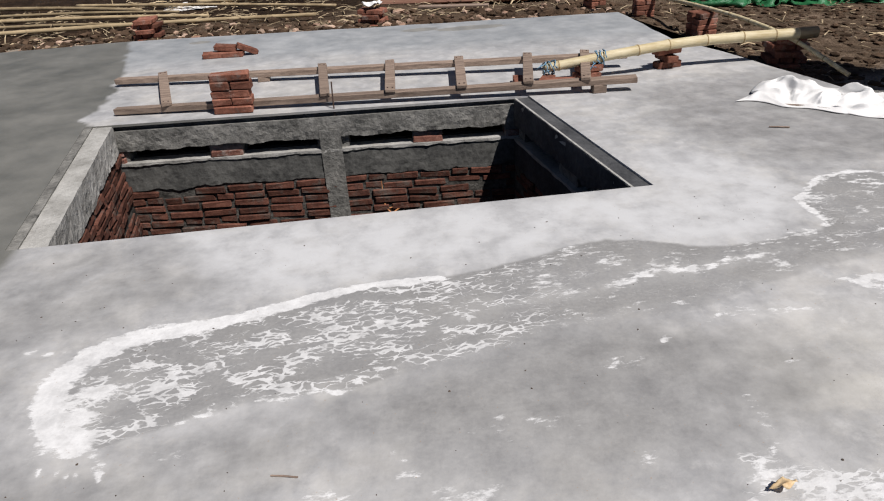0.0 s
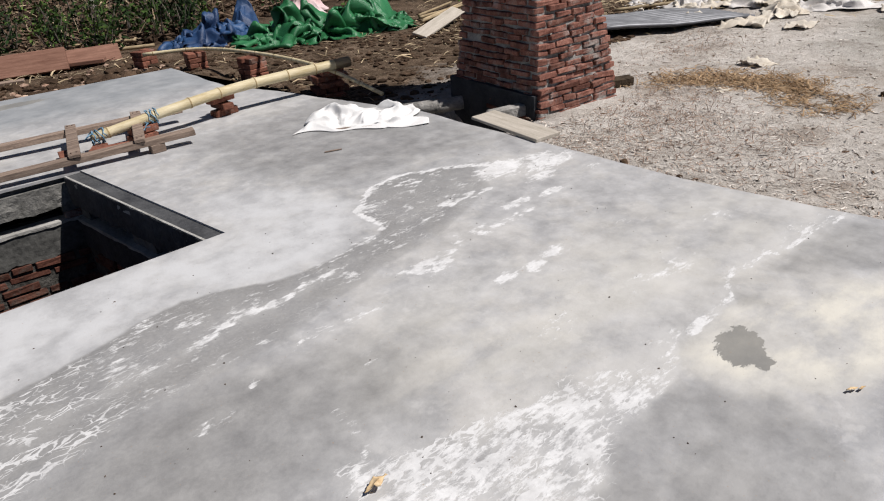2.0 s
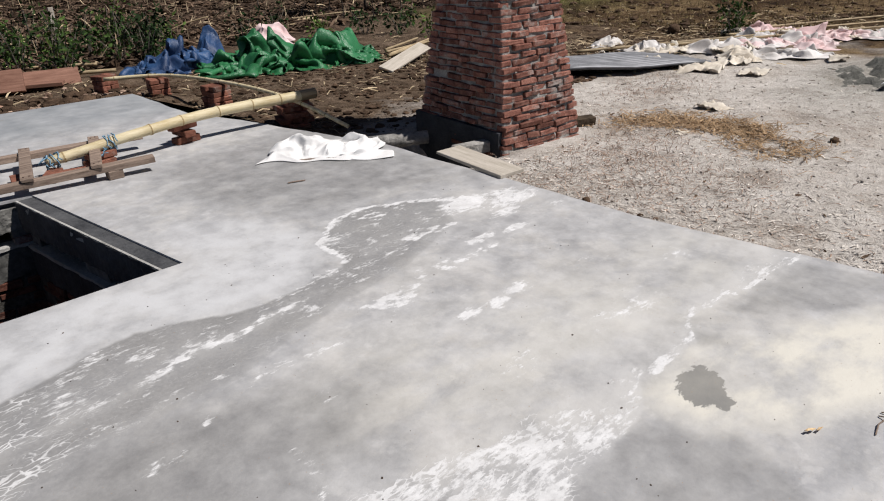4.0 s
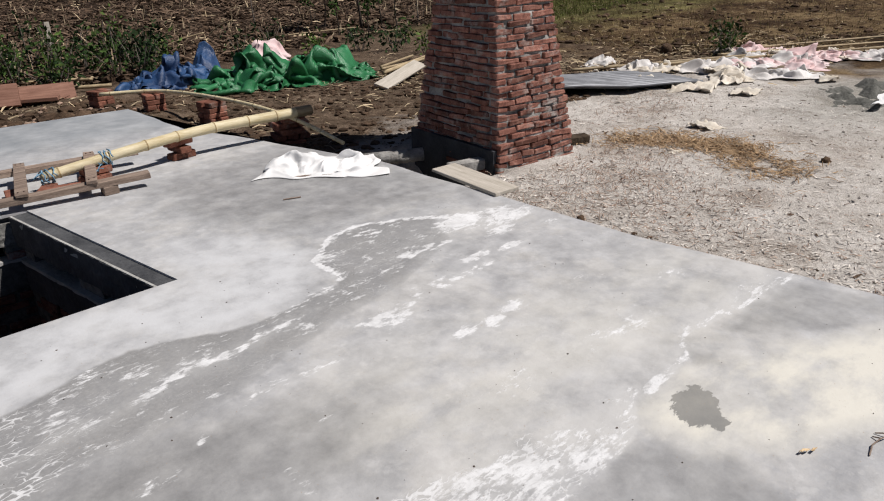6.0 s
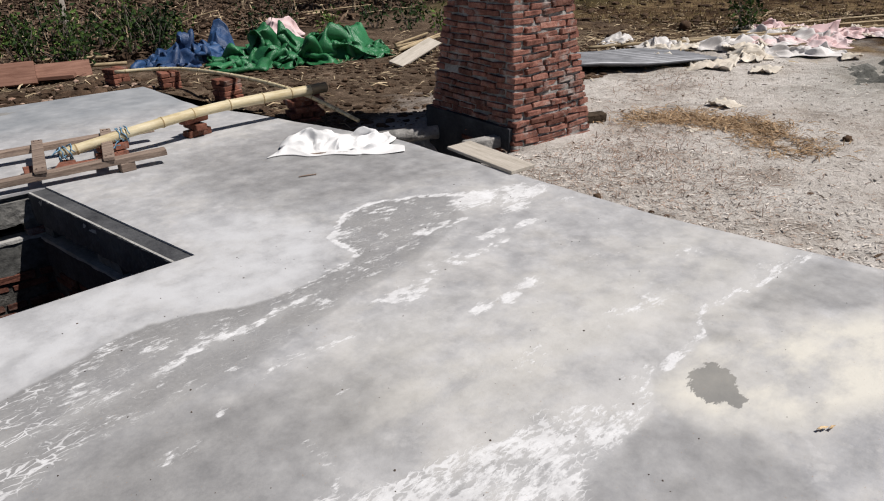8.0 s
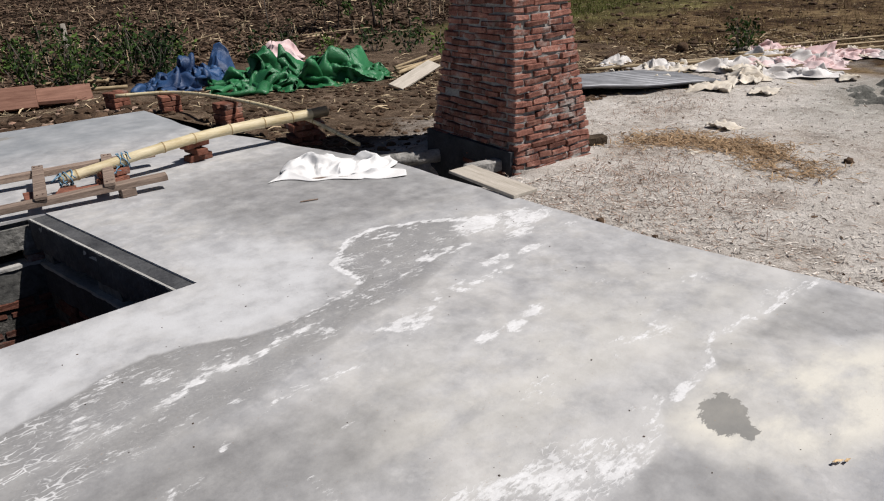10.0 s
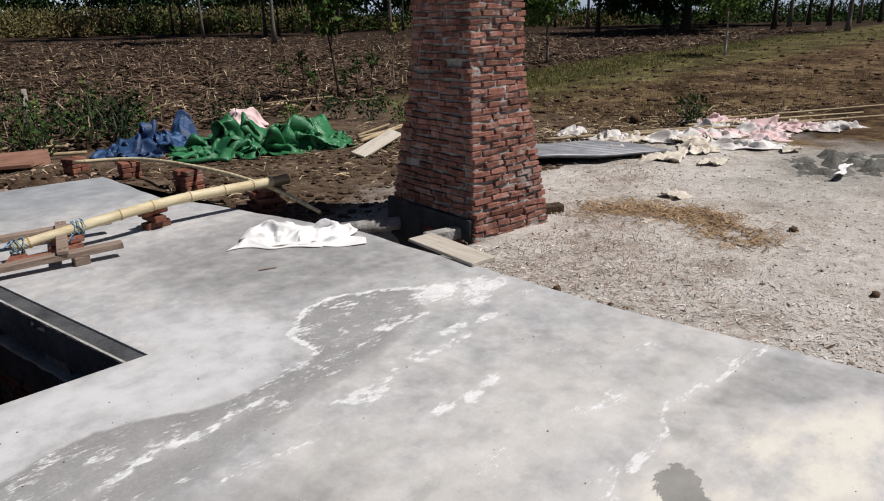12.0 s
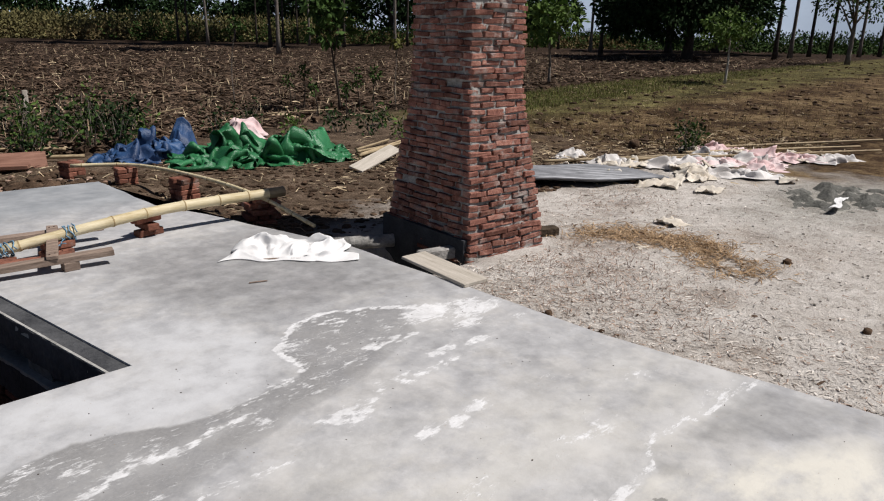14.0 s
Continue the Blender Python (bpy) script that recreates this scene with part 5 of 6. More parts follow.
for i, (x, y, turn, lx, ly, mt) in enumerate(SACKS):
    heaped("cement_sack", {"pink_sack": "empty white sack with faded pink print thrown on the ground", "sack": "empty white woven sack thrown on the ground", "paper_bag": "torn pale cement bag thrown on the ground"}[mt], "sack", x, y, turn, (lx * 0.92, ly * 0.9), (64, 44), 50 + i, heap([(-0.5, 0.02), (-0.2, 0.06 + 0.03 * (i % 3)), (0.2, 0.05), (0.5, 0.03)], [(-0.5, 0.1), (0.0, 1.0), (0.5, 0.2)]), M["old_sack" if mt == "sack" else mt], 70, 0.60, 0.3, None, "sacks")
PAPERS = [([(7.7, 4.2), (8.0, 3.85), (8.5, 3.9), (8.2, 4.3)], 0.08), ([(6.38, 3.22), (6.38, 2.98), (6.62, 2.94), (6.66, 3.16)], 0.05), ([(8.5, 4.1), (8.7, 3.8), (9.0, 3.9), (8.8, 4.2)], 0.07), ([(9.0, 4.4), (9.2, 4.1), (9.6, 4.2), (9.4, 4.5)], 0.09),
          ([(5.55, 2.95), (5.6, 2.85), (5.75, 2.86), (5.72, 2.97)], 0.03), ([(8.7, 5.0), (8.9, 4.7), (9.2, 4.8), (9.1, 5.1)], 0.07), ([(8.0, 3.6), (8.1, 3.4), (8.4, 3.5), (8.3, 3.7)], 0.05), ([(9.4, 3.2), (9.5, 3.0), (9.7, 3.05), (9.6, 3.25)], 0.06)]
SCRAPS = random.Random(31)
for k in range(26):
    x = SCRAPS.uniform(7.6, 12.3)
    y = 6.0 - 0.33 * (x - 7.0) + SCRAPS.gauss(-0.35, 0.35)
    w = SCRAPS.uniform(0.06, 0.22)
    PAPERS.append(([(x, y + w), (x + w * 0.2, y), (x + w * 1.3, y + w * 0.1), (x + w * 1.1, y + w * 1.2)], SCRAPS.uniform(0.03, 0.09)))
for i, (c, h) in enumerate(PAPERS):
    sheet("paper_scrap", "torn pale cement bag paper on the sand", "paper", c, 14, h * 1.3, 6.0, 50 + i * 2.3, M["paper_bag"], -0.115, "paper scraps", 0.002, 0.07)
sheet("cement_bag", "crumpled white cement bag on a brick pile", "bag", [(0.12, 8.90), (0.18, 8.72), (0.40, 8.76), (0.36, 8.95)], 14, 0.09, 5.0, 3.3, M["sack"], 0.09, "", 0.003, 0.03)


# ---- corrugated sheet, boards, timber ----
def corrugated():
    m, t, p = shader("galvanised iron")
    n = Net(t)
    at = n.coords()
    n.wire(n.ramp(n.noise(at, 3, 5, 0.6), (0.35, (0.09, 0.093, 0.10)), (0.65, (0.21, 0.213, 0.225))), p.inputs["Base Color"])
    p.inputs["Metallic"].default_value, p.inputs["Roughness"].default_value = 0.25, 0.5
    bm = bmesh.new()
    length, width, waves = 1.9, 1.15, 10
    rows = []
    for j in range(waves * 6 + 1):
        v = j / (waves * 6)
        z = 0.032 * math.sin(v * waves * math.tau)
        rows.append([bm.verts.new((length * i / 10, width * v, z + 0.03 * math.sin(i * 0.9 + v * 2) * 0.4)) for i in range(11)])
    for a, b in zip(rows, rows[1:]):
        for i in range(10):
            bm.faces.new((a[i], a[i + 1], b[i + 1], b[i]))
    ob = solo("corrugated_sheet", bm, m, "grey corrugated iron sheet lying on the ground", "metal sheet", "", True)
    ob.matrix_basis = pose(6.62, 4.98, 0.02, -2, 2, -29)
    md = ob.modifiers.new("skin", "SOLIDIFY")
    md.thickness = 0.002
    rng = random.Random(5)
    solo("sheet_batten", board(bmesh.new(), (6.72, 5.05, -0.075), (7.2, 5.75, -0.075), 0.08, 0.06, rng), M["old_wood"], "old wooden batten under the iron sheet", "batten")
    solo("sheet_batten", board(bmesh.new(), (8.0, 4.4, -0.085), (8.4, 5.0, -0.085), 0.08, 0.05, rng), M["old_wood"], "old wooden batten under the iron sheet", "batten")


corrugated()
RB = random.Random(9)
lay_board("loose_board", "pale wooden board bridging slab edge and trench", (3.74, 3.72, 0.022), (3.665, 3.02, 0.014), 0.21, 0.022, M["pale_wood"])
lay_board("loose_board", "pale board leaning on bamboo offcuts", (5.75, 7.0, -0.06), (6.85, 7.50, 0.05), 0.20, 0.03, M["pale_wood"], "board", (0.15, -0.3, 1))
solo("concrete_post", box(bmesh.new(), 0, 0.34, -0.04, 0.04, -0.05, 0.04, pose(3.92, 3.86, -0.06, 0, 0, -14), 0.01, 0.004, RB), M["mortar"], "short pale concrete post beside the pillar", "post")
solo("concrete_post", tube(bmesh.new(), [(3.59, 4.60, -0.07), (4.07, 4.32, -0.06)], 0.055, 14), M["mortar"], "round grey concrete post lying across the trench", "post", "", True)
solo("wood_block", box(bmesh.new(), 0, 0.40, -0.05, 0.05, 0, 0.08, pose(5.02, 3.78, -0.11, 0, 0, -22), 0.008, 0.006, RB), M["soil"], "dark weathered wood block at the pillar's foot", "wood block")
lay_board("timber_plank", "heavy reddish timber plank lying on rubble", (0.42, 10.35, 0.0), (2.35, 9.65, 0.04), 0.28, 0.05, M["red_wood"], "plank", (0.1, -0.85, 0.5))
lay_board("timber_plank", "reddish timber offcut lying under a plank", (1.1, 10.35, -0.05), (2.75, 9.55, -0.04), 0.18, 0.04, M["red_wood"], "plank")
lay_board("timber_plank", "weathered wooden offcut on rubble", (0.9, 9.75, -0.09), (1.8, 9.5, -0.09), 0.12, 0.03, M["old_wood"], "plank")
lay_board("timber_plank", "reddish timber end lying by weeds", (2.1, 9.95, -0.02), (3.0, 9.75, -0.02), 0.26, 0.05, M["red_wood"], "plank", (0.1, -0.7, 0.7))

# ---- small things at the pit and on the slab ----
solo("iron_wire", tube(bmesh.new(), [(-0.15, 5.225, -0.10), (-0.15, 5.225, 0.06), (-0.145, 5.23, 0.20)], 0.006, 6), M["iron"], "rusty iron bar standing out of the pit edge", "iron bar")
tw = bmesh.new()
tube(tw, spline([(0.14, 5.21, -0.40), (0.145, 5.205, -0.62), (0.15, 5.20, -0.80), (0.19, 5.19, -0.84), (0.24, 5.20, -0.82)], 5), 0.006, 5)
tube(tw, spline([(0.15, 5.20, -0.80), (0.20, 5.18, -0.88), (0.28, 5.19, -0.84), (0.33, 5.2, -0.87)], 5), 0.008, 5)
solo("orange_twine", tw, M["rope_orange"], "orange twine hanging on the pit wall", "twine", "", True)


def twig(pts, r, label):
    bm = bmesh.new()
    for line in pts:
        tube(bm, [Vector(p) for p in line], r, 5)
    solo("twig", bm, M["old_wood"], label, "twig", "twigs")


for x0, y0, x1, y1, h in ((6.2, 12.4, 7.6, 12.1, 0.05), (7.4, 13.0, 9.3, 12.2, 0.12), (5.6, 13.4, 6.3, 13.0, 0.25), (8.6, 11.9, 9.9, 11.6, 0.06), (6.9, 14.2, 7.2, 13.6, 0.35)):
    z0 = rise(x0, y0)
    solo("stick", tube(bmesh.new(), spline([(x0, y0, z0 + 0.02), ((x0 + x1) / 2, (y0 + y1) / 2 + 0.05, z0 + h * 0.6), (x1, y1, z0 + h)], 4), 0.014, 6), M["bamboo_old"], "long dry stick lying in the field", "stick", "sticks", True)
lay_board("stake", "short pale stake standing in the field", (4.3, 15.5, rise(4.3, 15.5) - 0.05), (4.31, 15.5, rise(4.3, 15.5) + 0.46), 0.09, 0.03, M["pale_wood"], "stake", (0, -1, 0))
twig([[(2.555, 0.50, 0.004), (2.61, 0.51, 0.008), (2.65, 0.50, 0.015), (2.68, 0.49, 0.012), (2.75, 0.42, 0.006), (2.80, 0.38, 0.004)], [(2.685, 0.525, 0.004), (2.69, 0.505, 0.012), (2.70, 0.47, 0.012)], [(2.66, 0.525, 0.004), (2.655, 0.50, 0.014)]], 0.0024, "forked dry twig lying on the slab")
twig([[(-0.28, 1.67, 0.003), (-0.245, 1.662, 0.004), (-0.20, 1.65, 0.003)]], 0.0028, "short dry twig lying on the slab")
for k in range(5):
    twig([[(2.84 + 0.05 * k, 4.42 - 0.035 * k, 0.006), (2.95 + 0.05 * k, 4.35 - 0.045 * k, 0.012), (3.08 + 0.05 * k, 4.26 - 0.04 * k, 0.008)]], 0.005, "thin dark stick under a white sack")
twig([[(2.57, 4.02, 0.006), (2.62, 4.0, 0.008), (2.68, 3.98, 0.006)]], 0.005, "dark thin twig lying on the slab")
M["dry_leaf"] = plain("dry leaf", (0.50, 0.34, 0.18), (0.74, 0.58, 0.36), 30, 0.8)
sheet("dry_leaf", "curled tan dry leaf on a white stain", "leaf", [(1.075, 1.385), (1.12, 1.362), (1.165, 1.39), (1.12, 1.405)], 12, 0.03, 14, 1.1, M["dry_leaf"], 0.0, "", 0.001, 0.01)
for k in range(3):
    sheet("dry_leaf", "tiny orange-brown leaf scrap on the slab", "leaf", [(2.41 + k * 0.014, 0.66 - k * 0.011), (2.412 + k * 0.014, 0.650 - k * 0.011), (2.436 + k * 0.014, 0.648 - k * 0.011), (2.430 + k * 0.014, 0.655 - k * 0.011)], 6, 0.006, 60, k * 2.0, M["dry_leaf"], 0.0, "leaf scraps", 0.001, 0.004)


# ---- loose stuff ----
def scatter_lumps(name, label, mat, count, spot, size, seed, flat=0.6, z=0.0, sub=1):
    """Many small lumps as one piece of stuff. spot(rng) gives x, y or None."""
    rng = random.Random(seed)
    ico = bmesh.new()
    bmesh.ops.create_icosphere(ico, subdivisions=sub, radius=1.0)
    base = np.array([v.co[:] for v in ico.verts])
    tri = np.array([[v.index for v in f.verts] for f in ico.faces])
    ico.free()
    gen = np.random.default_rng(seed)
    V, F = [], []
    for i in range(count):
        p = spot(rng)
        if p is None:
            continue
        s = size[0] + (size[1] - size[0]) * rng.random() ** 2.2
        q = base * gen.uniform(0.7, 1.25, (len(base), 1))
        a = rng.uniform(0, 6.28)
        q = q * (s * rng.uniform(0.7, 1.3), s * rng.uniform(0.7, 1.3), s * flat)
        q = np.stack([q[:, 0] * math.cos(a) - q[:, 1] * math.sin(a), q[:, 0] * math.sin(a) + q[:, 1] * math.cos(a), q[:, 2]], 1)
        h = ground_height(*p) if z is None else z
        V.append(q + (p[0], p[1], h + s * flat * 0.3))
        F.append(tri + len(base) * (len(V) - 1))
    me = bpy.data.meshes.new(name)
    me.from_pydata(np.concatenate(V).tolist(), [], np.concatenate(F).tolist())
    me.materials.append(mat)
    return tagged(new(name, me), label, "", kind="stuff")


def clear_of_slab(x, y):
    return x > slab_right(y) + 0.03 or y > slab_far(x) + 0.05


def clear_of_pillar(x, y):
    return not (4.15 < x < 5.2 and 3.4 < y < 4.8)


def region(x0, x1, y0, y1, power=1.0):
    def pick(rng):
        x, y = x0 + (x1 - x0) * rng.random() ** power, y0 + (y1 - y0) * rng.random() ** power
        return (x, y) if clear_of_slab(x, y) and clear_of_pillar(x, y) else None
    return pick


def edge_line(rng):
    y = rng.uniform(0.3, 3.4)
    return slab_right(y) + 0.02 + abs(rng.gauss(0, 0.07)), y


def far_line(rng):
    x = rng.uniform(-5, 3.2)
    return x, slab_far(x) + 0.25 + abs(rng.gauss(0, 0.5))


M["pebble"] = plain("pebble", (0.24, 0.21, 0.18), (0.54, 0.50, 0.45), 20, 0.9, vary="island", spread=0.4)
M["dark_speck"] = plain("dark crumb", (0.03, 0.025, 0.02), (0.12, 0.09, 0.07), 20, 0.9)
M["rubble"] = plain("brick rubble", (0.22, 0.12, 0.08), (0.45, 0.34, 0.26), 6, 0.95, vary="island", spread=0.4)
scatter_lumps("soil_clods", "dark brown soil clods beside the slab", M["clod"], 2400, region(3.1, 7.0, 4.7, 9.2), (0.008, 0.055), 1, 0.45, None)
scatter_lumps("soil_clods", "dark soil crumbs along the rubbish line", M["clod"], 1100, lambda r: (lambda x: (x, 6.5 - 0.30 * (x - 6.2) + r.gauss(0.5, 0.6)))(r.uniform(6.2, 14)), (0.01, 0.05), 2, 0.45, None)
scatter_lumps("soil_clods", "brown soil and rubble beyond the slab", M["clod"], 900, far_line, (0.02, 0.09), 3, 0.55, None)
scatter_lumps("brick_rubble", "broken brick and stone bits beyond the slab", M["rubble"], 260, far_line, (0.02, 0.07), 4, 0.55, None)
scatter_lumps("edge_crumbs", "soil crumbs along the slab's edge", M["clod"], 800, edge_line, (0.006, 0.028), 5, 0.6, None)
scatter_lumps("pebbles", "pebbles and crumbs on the sandy yard", M["pebble"], 2600, region(3.6, 9.0, -0.5, 4.6), (0.003, 0.013), 6, 0.6, None)
scatter_lumps("crumbs", "tiny dark crumbs on the slab", M["dark_speck"], 300, lambda r: (r.uniform(-1.6, 3.5), r.uniform(0.3, 3.2)), (0.0015, 0.0045), 7, 0.7, 0.0)
for x, y, s, label in ((6.11, 1.90, 0.04, "dark stone on the sandy yard"), (5.02, 1.05, 0.03, "dark stone on the sandy yard"), (3.80, 2.52, 0.03, "dark clod by the slab's edge"), (9.0, 6.1, 0.12, "dark rock by the rubbish line"), (10.6, 5.9, 0.12, "dark rock in dry grass")):
    bm = bmesh.new()
    lump(bm, (0, 0, s * 0.4), (s, s * 0.9, s * 0.75), random.Random(int(x * 100)), 2)
    ob = solo("stone", bm, M["clod"], label, "stone", "stones", True)
    ob.location = (x, y, ground_height(x, y))


def mound():
    bm = bmesh.new()
    n = 36
    g = [[None] * (n + 1) for _ in range(n + 1)]
    for i in range(n + 1):
        for j in range(n + 1):
            u, v = i / n * 2 - 1, j / n * 2 - 1
            r = math.hypot(u, v)
            x, y = 9.05 + u * 1.0, 2.35 + v * 0.75
            z = 0.10 * max(0, 1 - r ** 1.6) * (0.35 + 1.5 * noise.fractal(Vector((x * 5.5, y * 5.5, 2)), 0.9, 2, 5)) - 0.02
            g[i][j] = bm.verts.new((x, y, ground_height(x, y) + z))
    for i in range(n):
        for j in range(n):
            bm.faces.new((g[i][j], g[i + 1][j], g[i + 1][j + 1], g[i][j + 1]))
    solo("mortar_mound", bm, plain("grey mortar remains", (0.07, 0.07, 0.062), (0.19, 0.185, 0.165), 5, 0.95, 1.0, 0.02, 30), "low heap of dark grey mortar remains", "mortar heap", "", True)
    sheet("lime_splash", "white lime splash on the mortar heap", "lime", [(8.2, 2.26), (8.25, 2.18), (8.95, 2.2), (8.9, 2.28)], 18, 0.03, 7, 8.8, M["sack"], -0.06, "", 0.004, 0.06)


mound()

# ---- plants ----
M["leaf"] = plain("green leaf", (0.016, 0.035, 0.008), (0.055, 0.095, 0.022), 6, 0.85, vary="island", spread=0.45, gloss=0.12)
M["leaf_bright"] = plain("bright green leaf", (0.05, 0.095, 0.018), (0.13, 0.19, 0.045), 6, 0.8, vary="island", spread=0.4, gloss=0.15)
M["leaf_dark"] = plain("dark tree leaf", (0.010, 0.022, 0.007), (0.028, 0.055, 0.016), 3, 0.85, vary="island", spread=0.4, gloss=0.12)
M["leaf_yellow"] = plain("yellow-green leaf", (0.07, 0.08, 0.02), (0.17, 0.165, 0.05), 6, 0.85, vary="island", spread=0.4, gloss=0.12)
M["reed"] = plain("tall dry reed", (0.075, 0.068, 0.027), (0.20, 0.175, 0.075), 4, 0.9, vary="island", spread=0.45, gloss=0.1)
M["turf"] = plain("short green turf", (0.05, 0.062, 0.016), (0.15, 0.16, 0.048), 5, 0.9, vary="island", spread=0.4, gloss=0.1)
M["straw"] = plain("dry straw", (0.26, 0.19, 0.11), (0.50, 0.40, 0.26), 8, 0.85, vary="island", spread=0.5)
M["husk"] = plain("dry maize husk", (0.045, 0.030, 0.021), (0.17, 0.115, 0.078), 8, 0.9, vary="island", spread=0.6)
M["dry_grass"] = plain("dry grass", (0.085, 0.062, 0.030), (0.25, 0.19, 0.09), 8, 0.9, vary="island", spread=0.4)
M["bark"] = plain("grey bark", (0.10, 0.085, 0.07), (0.22, 0.19, 0.16), 6, 0.95, 0.8, 0.01, 30)
M["pale_bark"] = plain("pale bark", (0.30, 0.27, 0.23), (0.50, 0.46, 0.40), 6, 0.95, 0.6, 0.01, 30)
M["bark_dark"] = plain("dark bark", (0.03, 0.024, 0.02), (0.08, 0.066, 0.054), 6, 0.95, 0.8, 0.01, 30)


def mesh_from(name, V, F, mat):
    me = bpy.data.meshes.new(name)
    me.from_pydata(V.reshape(-1, 3).tolist(), [], F.tolist())
    me.materials.append(mat)
    return me


def strips(places, length, width, tilt, seed, bend=0.3, lift=0.0, spin=(0, math.tau)):
    """Bent blades, each of two quads. places: n x 3 feet. tilt: lowest and highest angle above the ground in degrees."""
    g = np.random.default_rng(seed)
    n = len(places)
    a, e = g.uniform(*spin, n), np.radians(g.uniform(tilt[0], tilt[1], n))
    L, W = g.uniform(length[0], length[1], n), g.uniform(width[0], width[1], n)
    d = np.stack([np.cos(a) * np.cos(e), np.sin(a) * np.cos(e), np.sin(e)], 1)
    twist = g.uniform(-0.8, 0.8, n)
    s = np.stack([-np.sin(a) * np.cos(twist), np.cos(a) * np.cos(twist), np.sin(twist)], 1) * (W / 2)[:, None]
    p0 = np.asarray(places) + np.array((0, 0, lift))
    p1 = p0 + d * (L * 0.5)[:, None]
    p2 = p0 + d * L[:, None]
    p2[:, 2] -= bend * L * g.uniform(0.2, 1, n) * np.cos(e)
    floor = np.asarray(places)[:, 2] + 0.004
    p2[:, 2] = np.maximum(p2[:, 2], floor)
    V = np.stack([p0 - s, p0 + s, p1 - s, p1 + s, p2 - s * 0.35, p2 + s * 0.35], 1)
    k = np.arange(n)[:, None] * 6
    F = np.concatenate([k + np.array([[0, 1, 3, 2]]), k + np.array([[2, 3, 5, 4]])])
    return V, F


def leaf_cloud(centres, radii, counts, size, seed, droop=0.35):
    """Leaves round the given clump centres, denser at each clump's skin."""
    g = np.random.default_rng(seed)
    P, D = [], []
    for c, r, k in zip(centres, radii, counts):
        d = g.normal(size=(k, 3))
        d /= np.linalg.norm(d, axis=1)[:, None]
        rad = g.uniform(0.45, 1.08, (k, 1)) ** 0.7
        P.append(np.array(c) + d * rad * np.array(r))
        D.append(d)
    P, D = np.concatenate(P), np.concatenate(D)
    n = len(P)
    out = D + g.normal(size=(n, 3)) * 0.6
    out[:, 2] -= droop
    out /= np.linalg.norm(out, axis=1)[:, None]
    side = np.cross(out, g.normal(size=(n, 3)))
    side /= np.linalg.norm(side, axis=1)[:, None]
    L = g.uniform(size[0], size[1], n)[:, None]
    up = np.cross(out, side)
    V = np.stack([P, P + out * L * 0.5 + side * L * 0.24 + up * L * 0.06, P + out * L, P + out * L * 0.5 - side * L * 0.24 + up * L * 0.06], 1)
    F = np.arange(n)[:, None] * 4 + np.array([[0, 1, 2, 3]])
    return V, F


def polar(az, d):
    """A place by bearing (degrees from +y towards +x) and distance from where the viewer stands."""
    x, y = 0.49 + d * math.sin(radians(az)), 0.17 + d * math.cos(radians(az))
    return x, y


def tree(name, label, x, y, height, r, crown, leaf_n, leaf, mats, seed, lean=0.05, limbs=4, bare=0.5, group="trees"):
    """Trunk with limbs and a crown of leaf clumps. crown: half width, half height, middle height."""
    rng = random.Random(seed)
    z0 = ground_height(x, y) - 0.05
    t = thing(name, label, "tree", group, pose(x, y, z0))
    cw, ch, cz = crown
    bm = bmesh.new()
    lx, ly = rng.uniform(-lean, lean), rng.uniform(-lean, lean)
    top = min(height, cz + ch * 0.3)
    path = [Vector((lx * s * s * top + 0.02 * top * math.sin(s * 5 + seed), ly * s * s * top, s * top)) for s in np.linspace(0, 1, 9)]
    tube(bm, path, [r * (1.25 if k == 0 else 1 - 0.6 * k / 8) for k in range(9)], 8)
    tips = []
    for k in range(limbs):
        s = path[rng.randint(int(8 * bare), 7)]
        a = k * math.tau / limbs + rng.uniform(-0.5, 0.5)
        e = Vector((math.cos(a) * cw * rng.uniform(0.5, 0.85), math.sin(a) * cw * rng.uniform(0.5, 0.85), cz - s.z + rng.uniform(-0.5, 0.6) * ch)) + s
        m = s.lerp(e, 0.5) + Vector((0, 0, 0.08 * cw))
        tube(bm, [s, m, e], [r * 0.45, r * 0.3, r * 0.12], 6)
        tips.append(e)
    part("trunk", bm, M[mats[0]], t, "", True)
    centres = [p for p in tips] + [Vector((path[-1].x, path[-1].y, cz))]
    for k in range(limbs * 2):
        a, q = rng.uniform(0, math.tau), rng.uniform(0.2, 0.85)
        centres.append(Vector((path[-1].x + math.cos(a) * cw * q, path[-1].y + math.sin(a) * cw * q, cz + ch * rng.uniform(-0.75, 0.8) * math.sqrt(1 - q * q * 0.7))))
    radii = [(cw * rng.uniform(0.22, 0.42), cw * rng.uniform(0.22, 0.42), ch * rng.uniform(0.22, 0.42)) for _ in centres]
    V, F = leaf_cloud(centres, radii, [max(6, leaf_n // len(centres))] * len(centres), leaf, seed)
    part("crown", mesh_from("crown", V, F, M[mats[1]]), None, t)
    return t


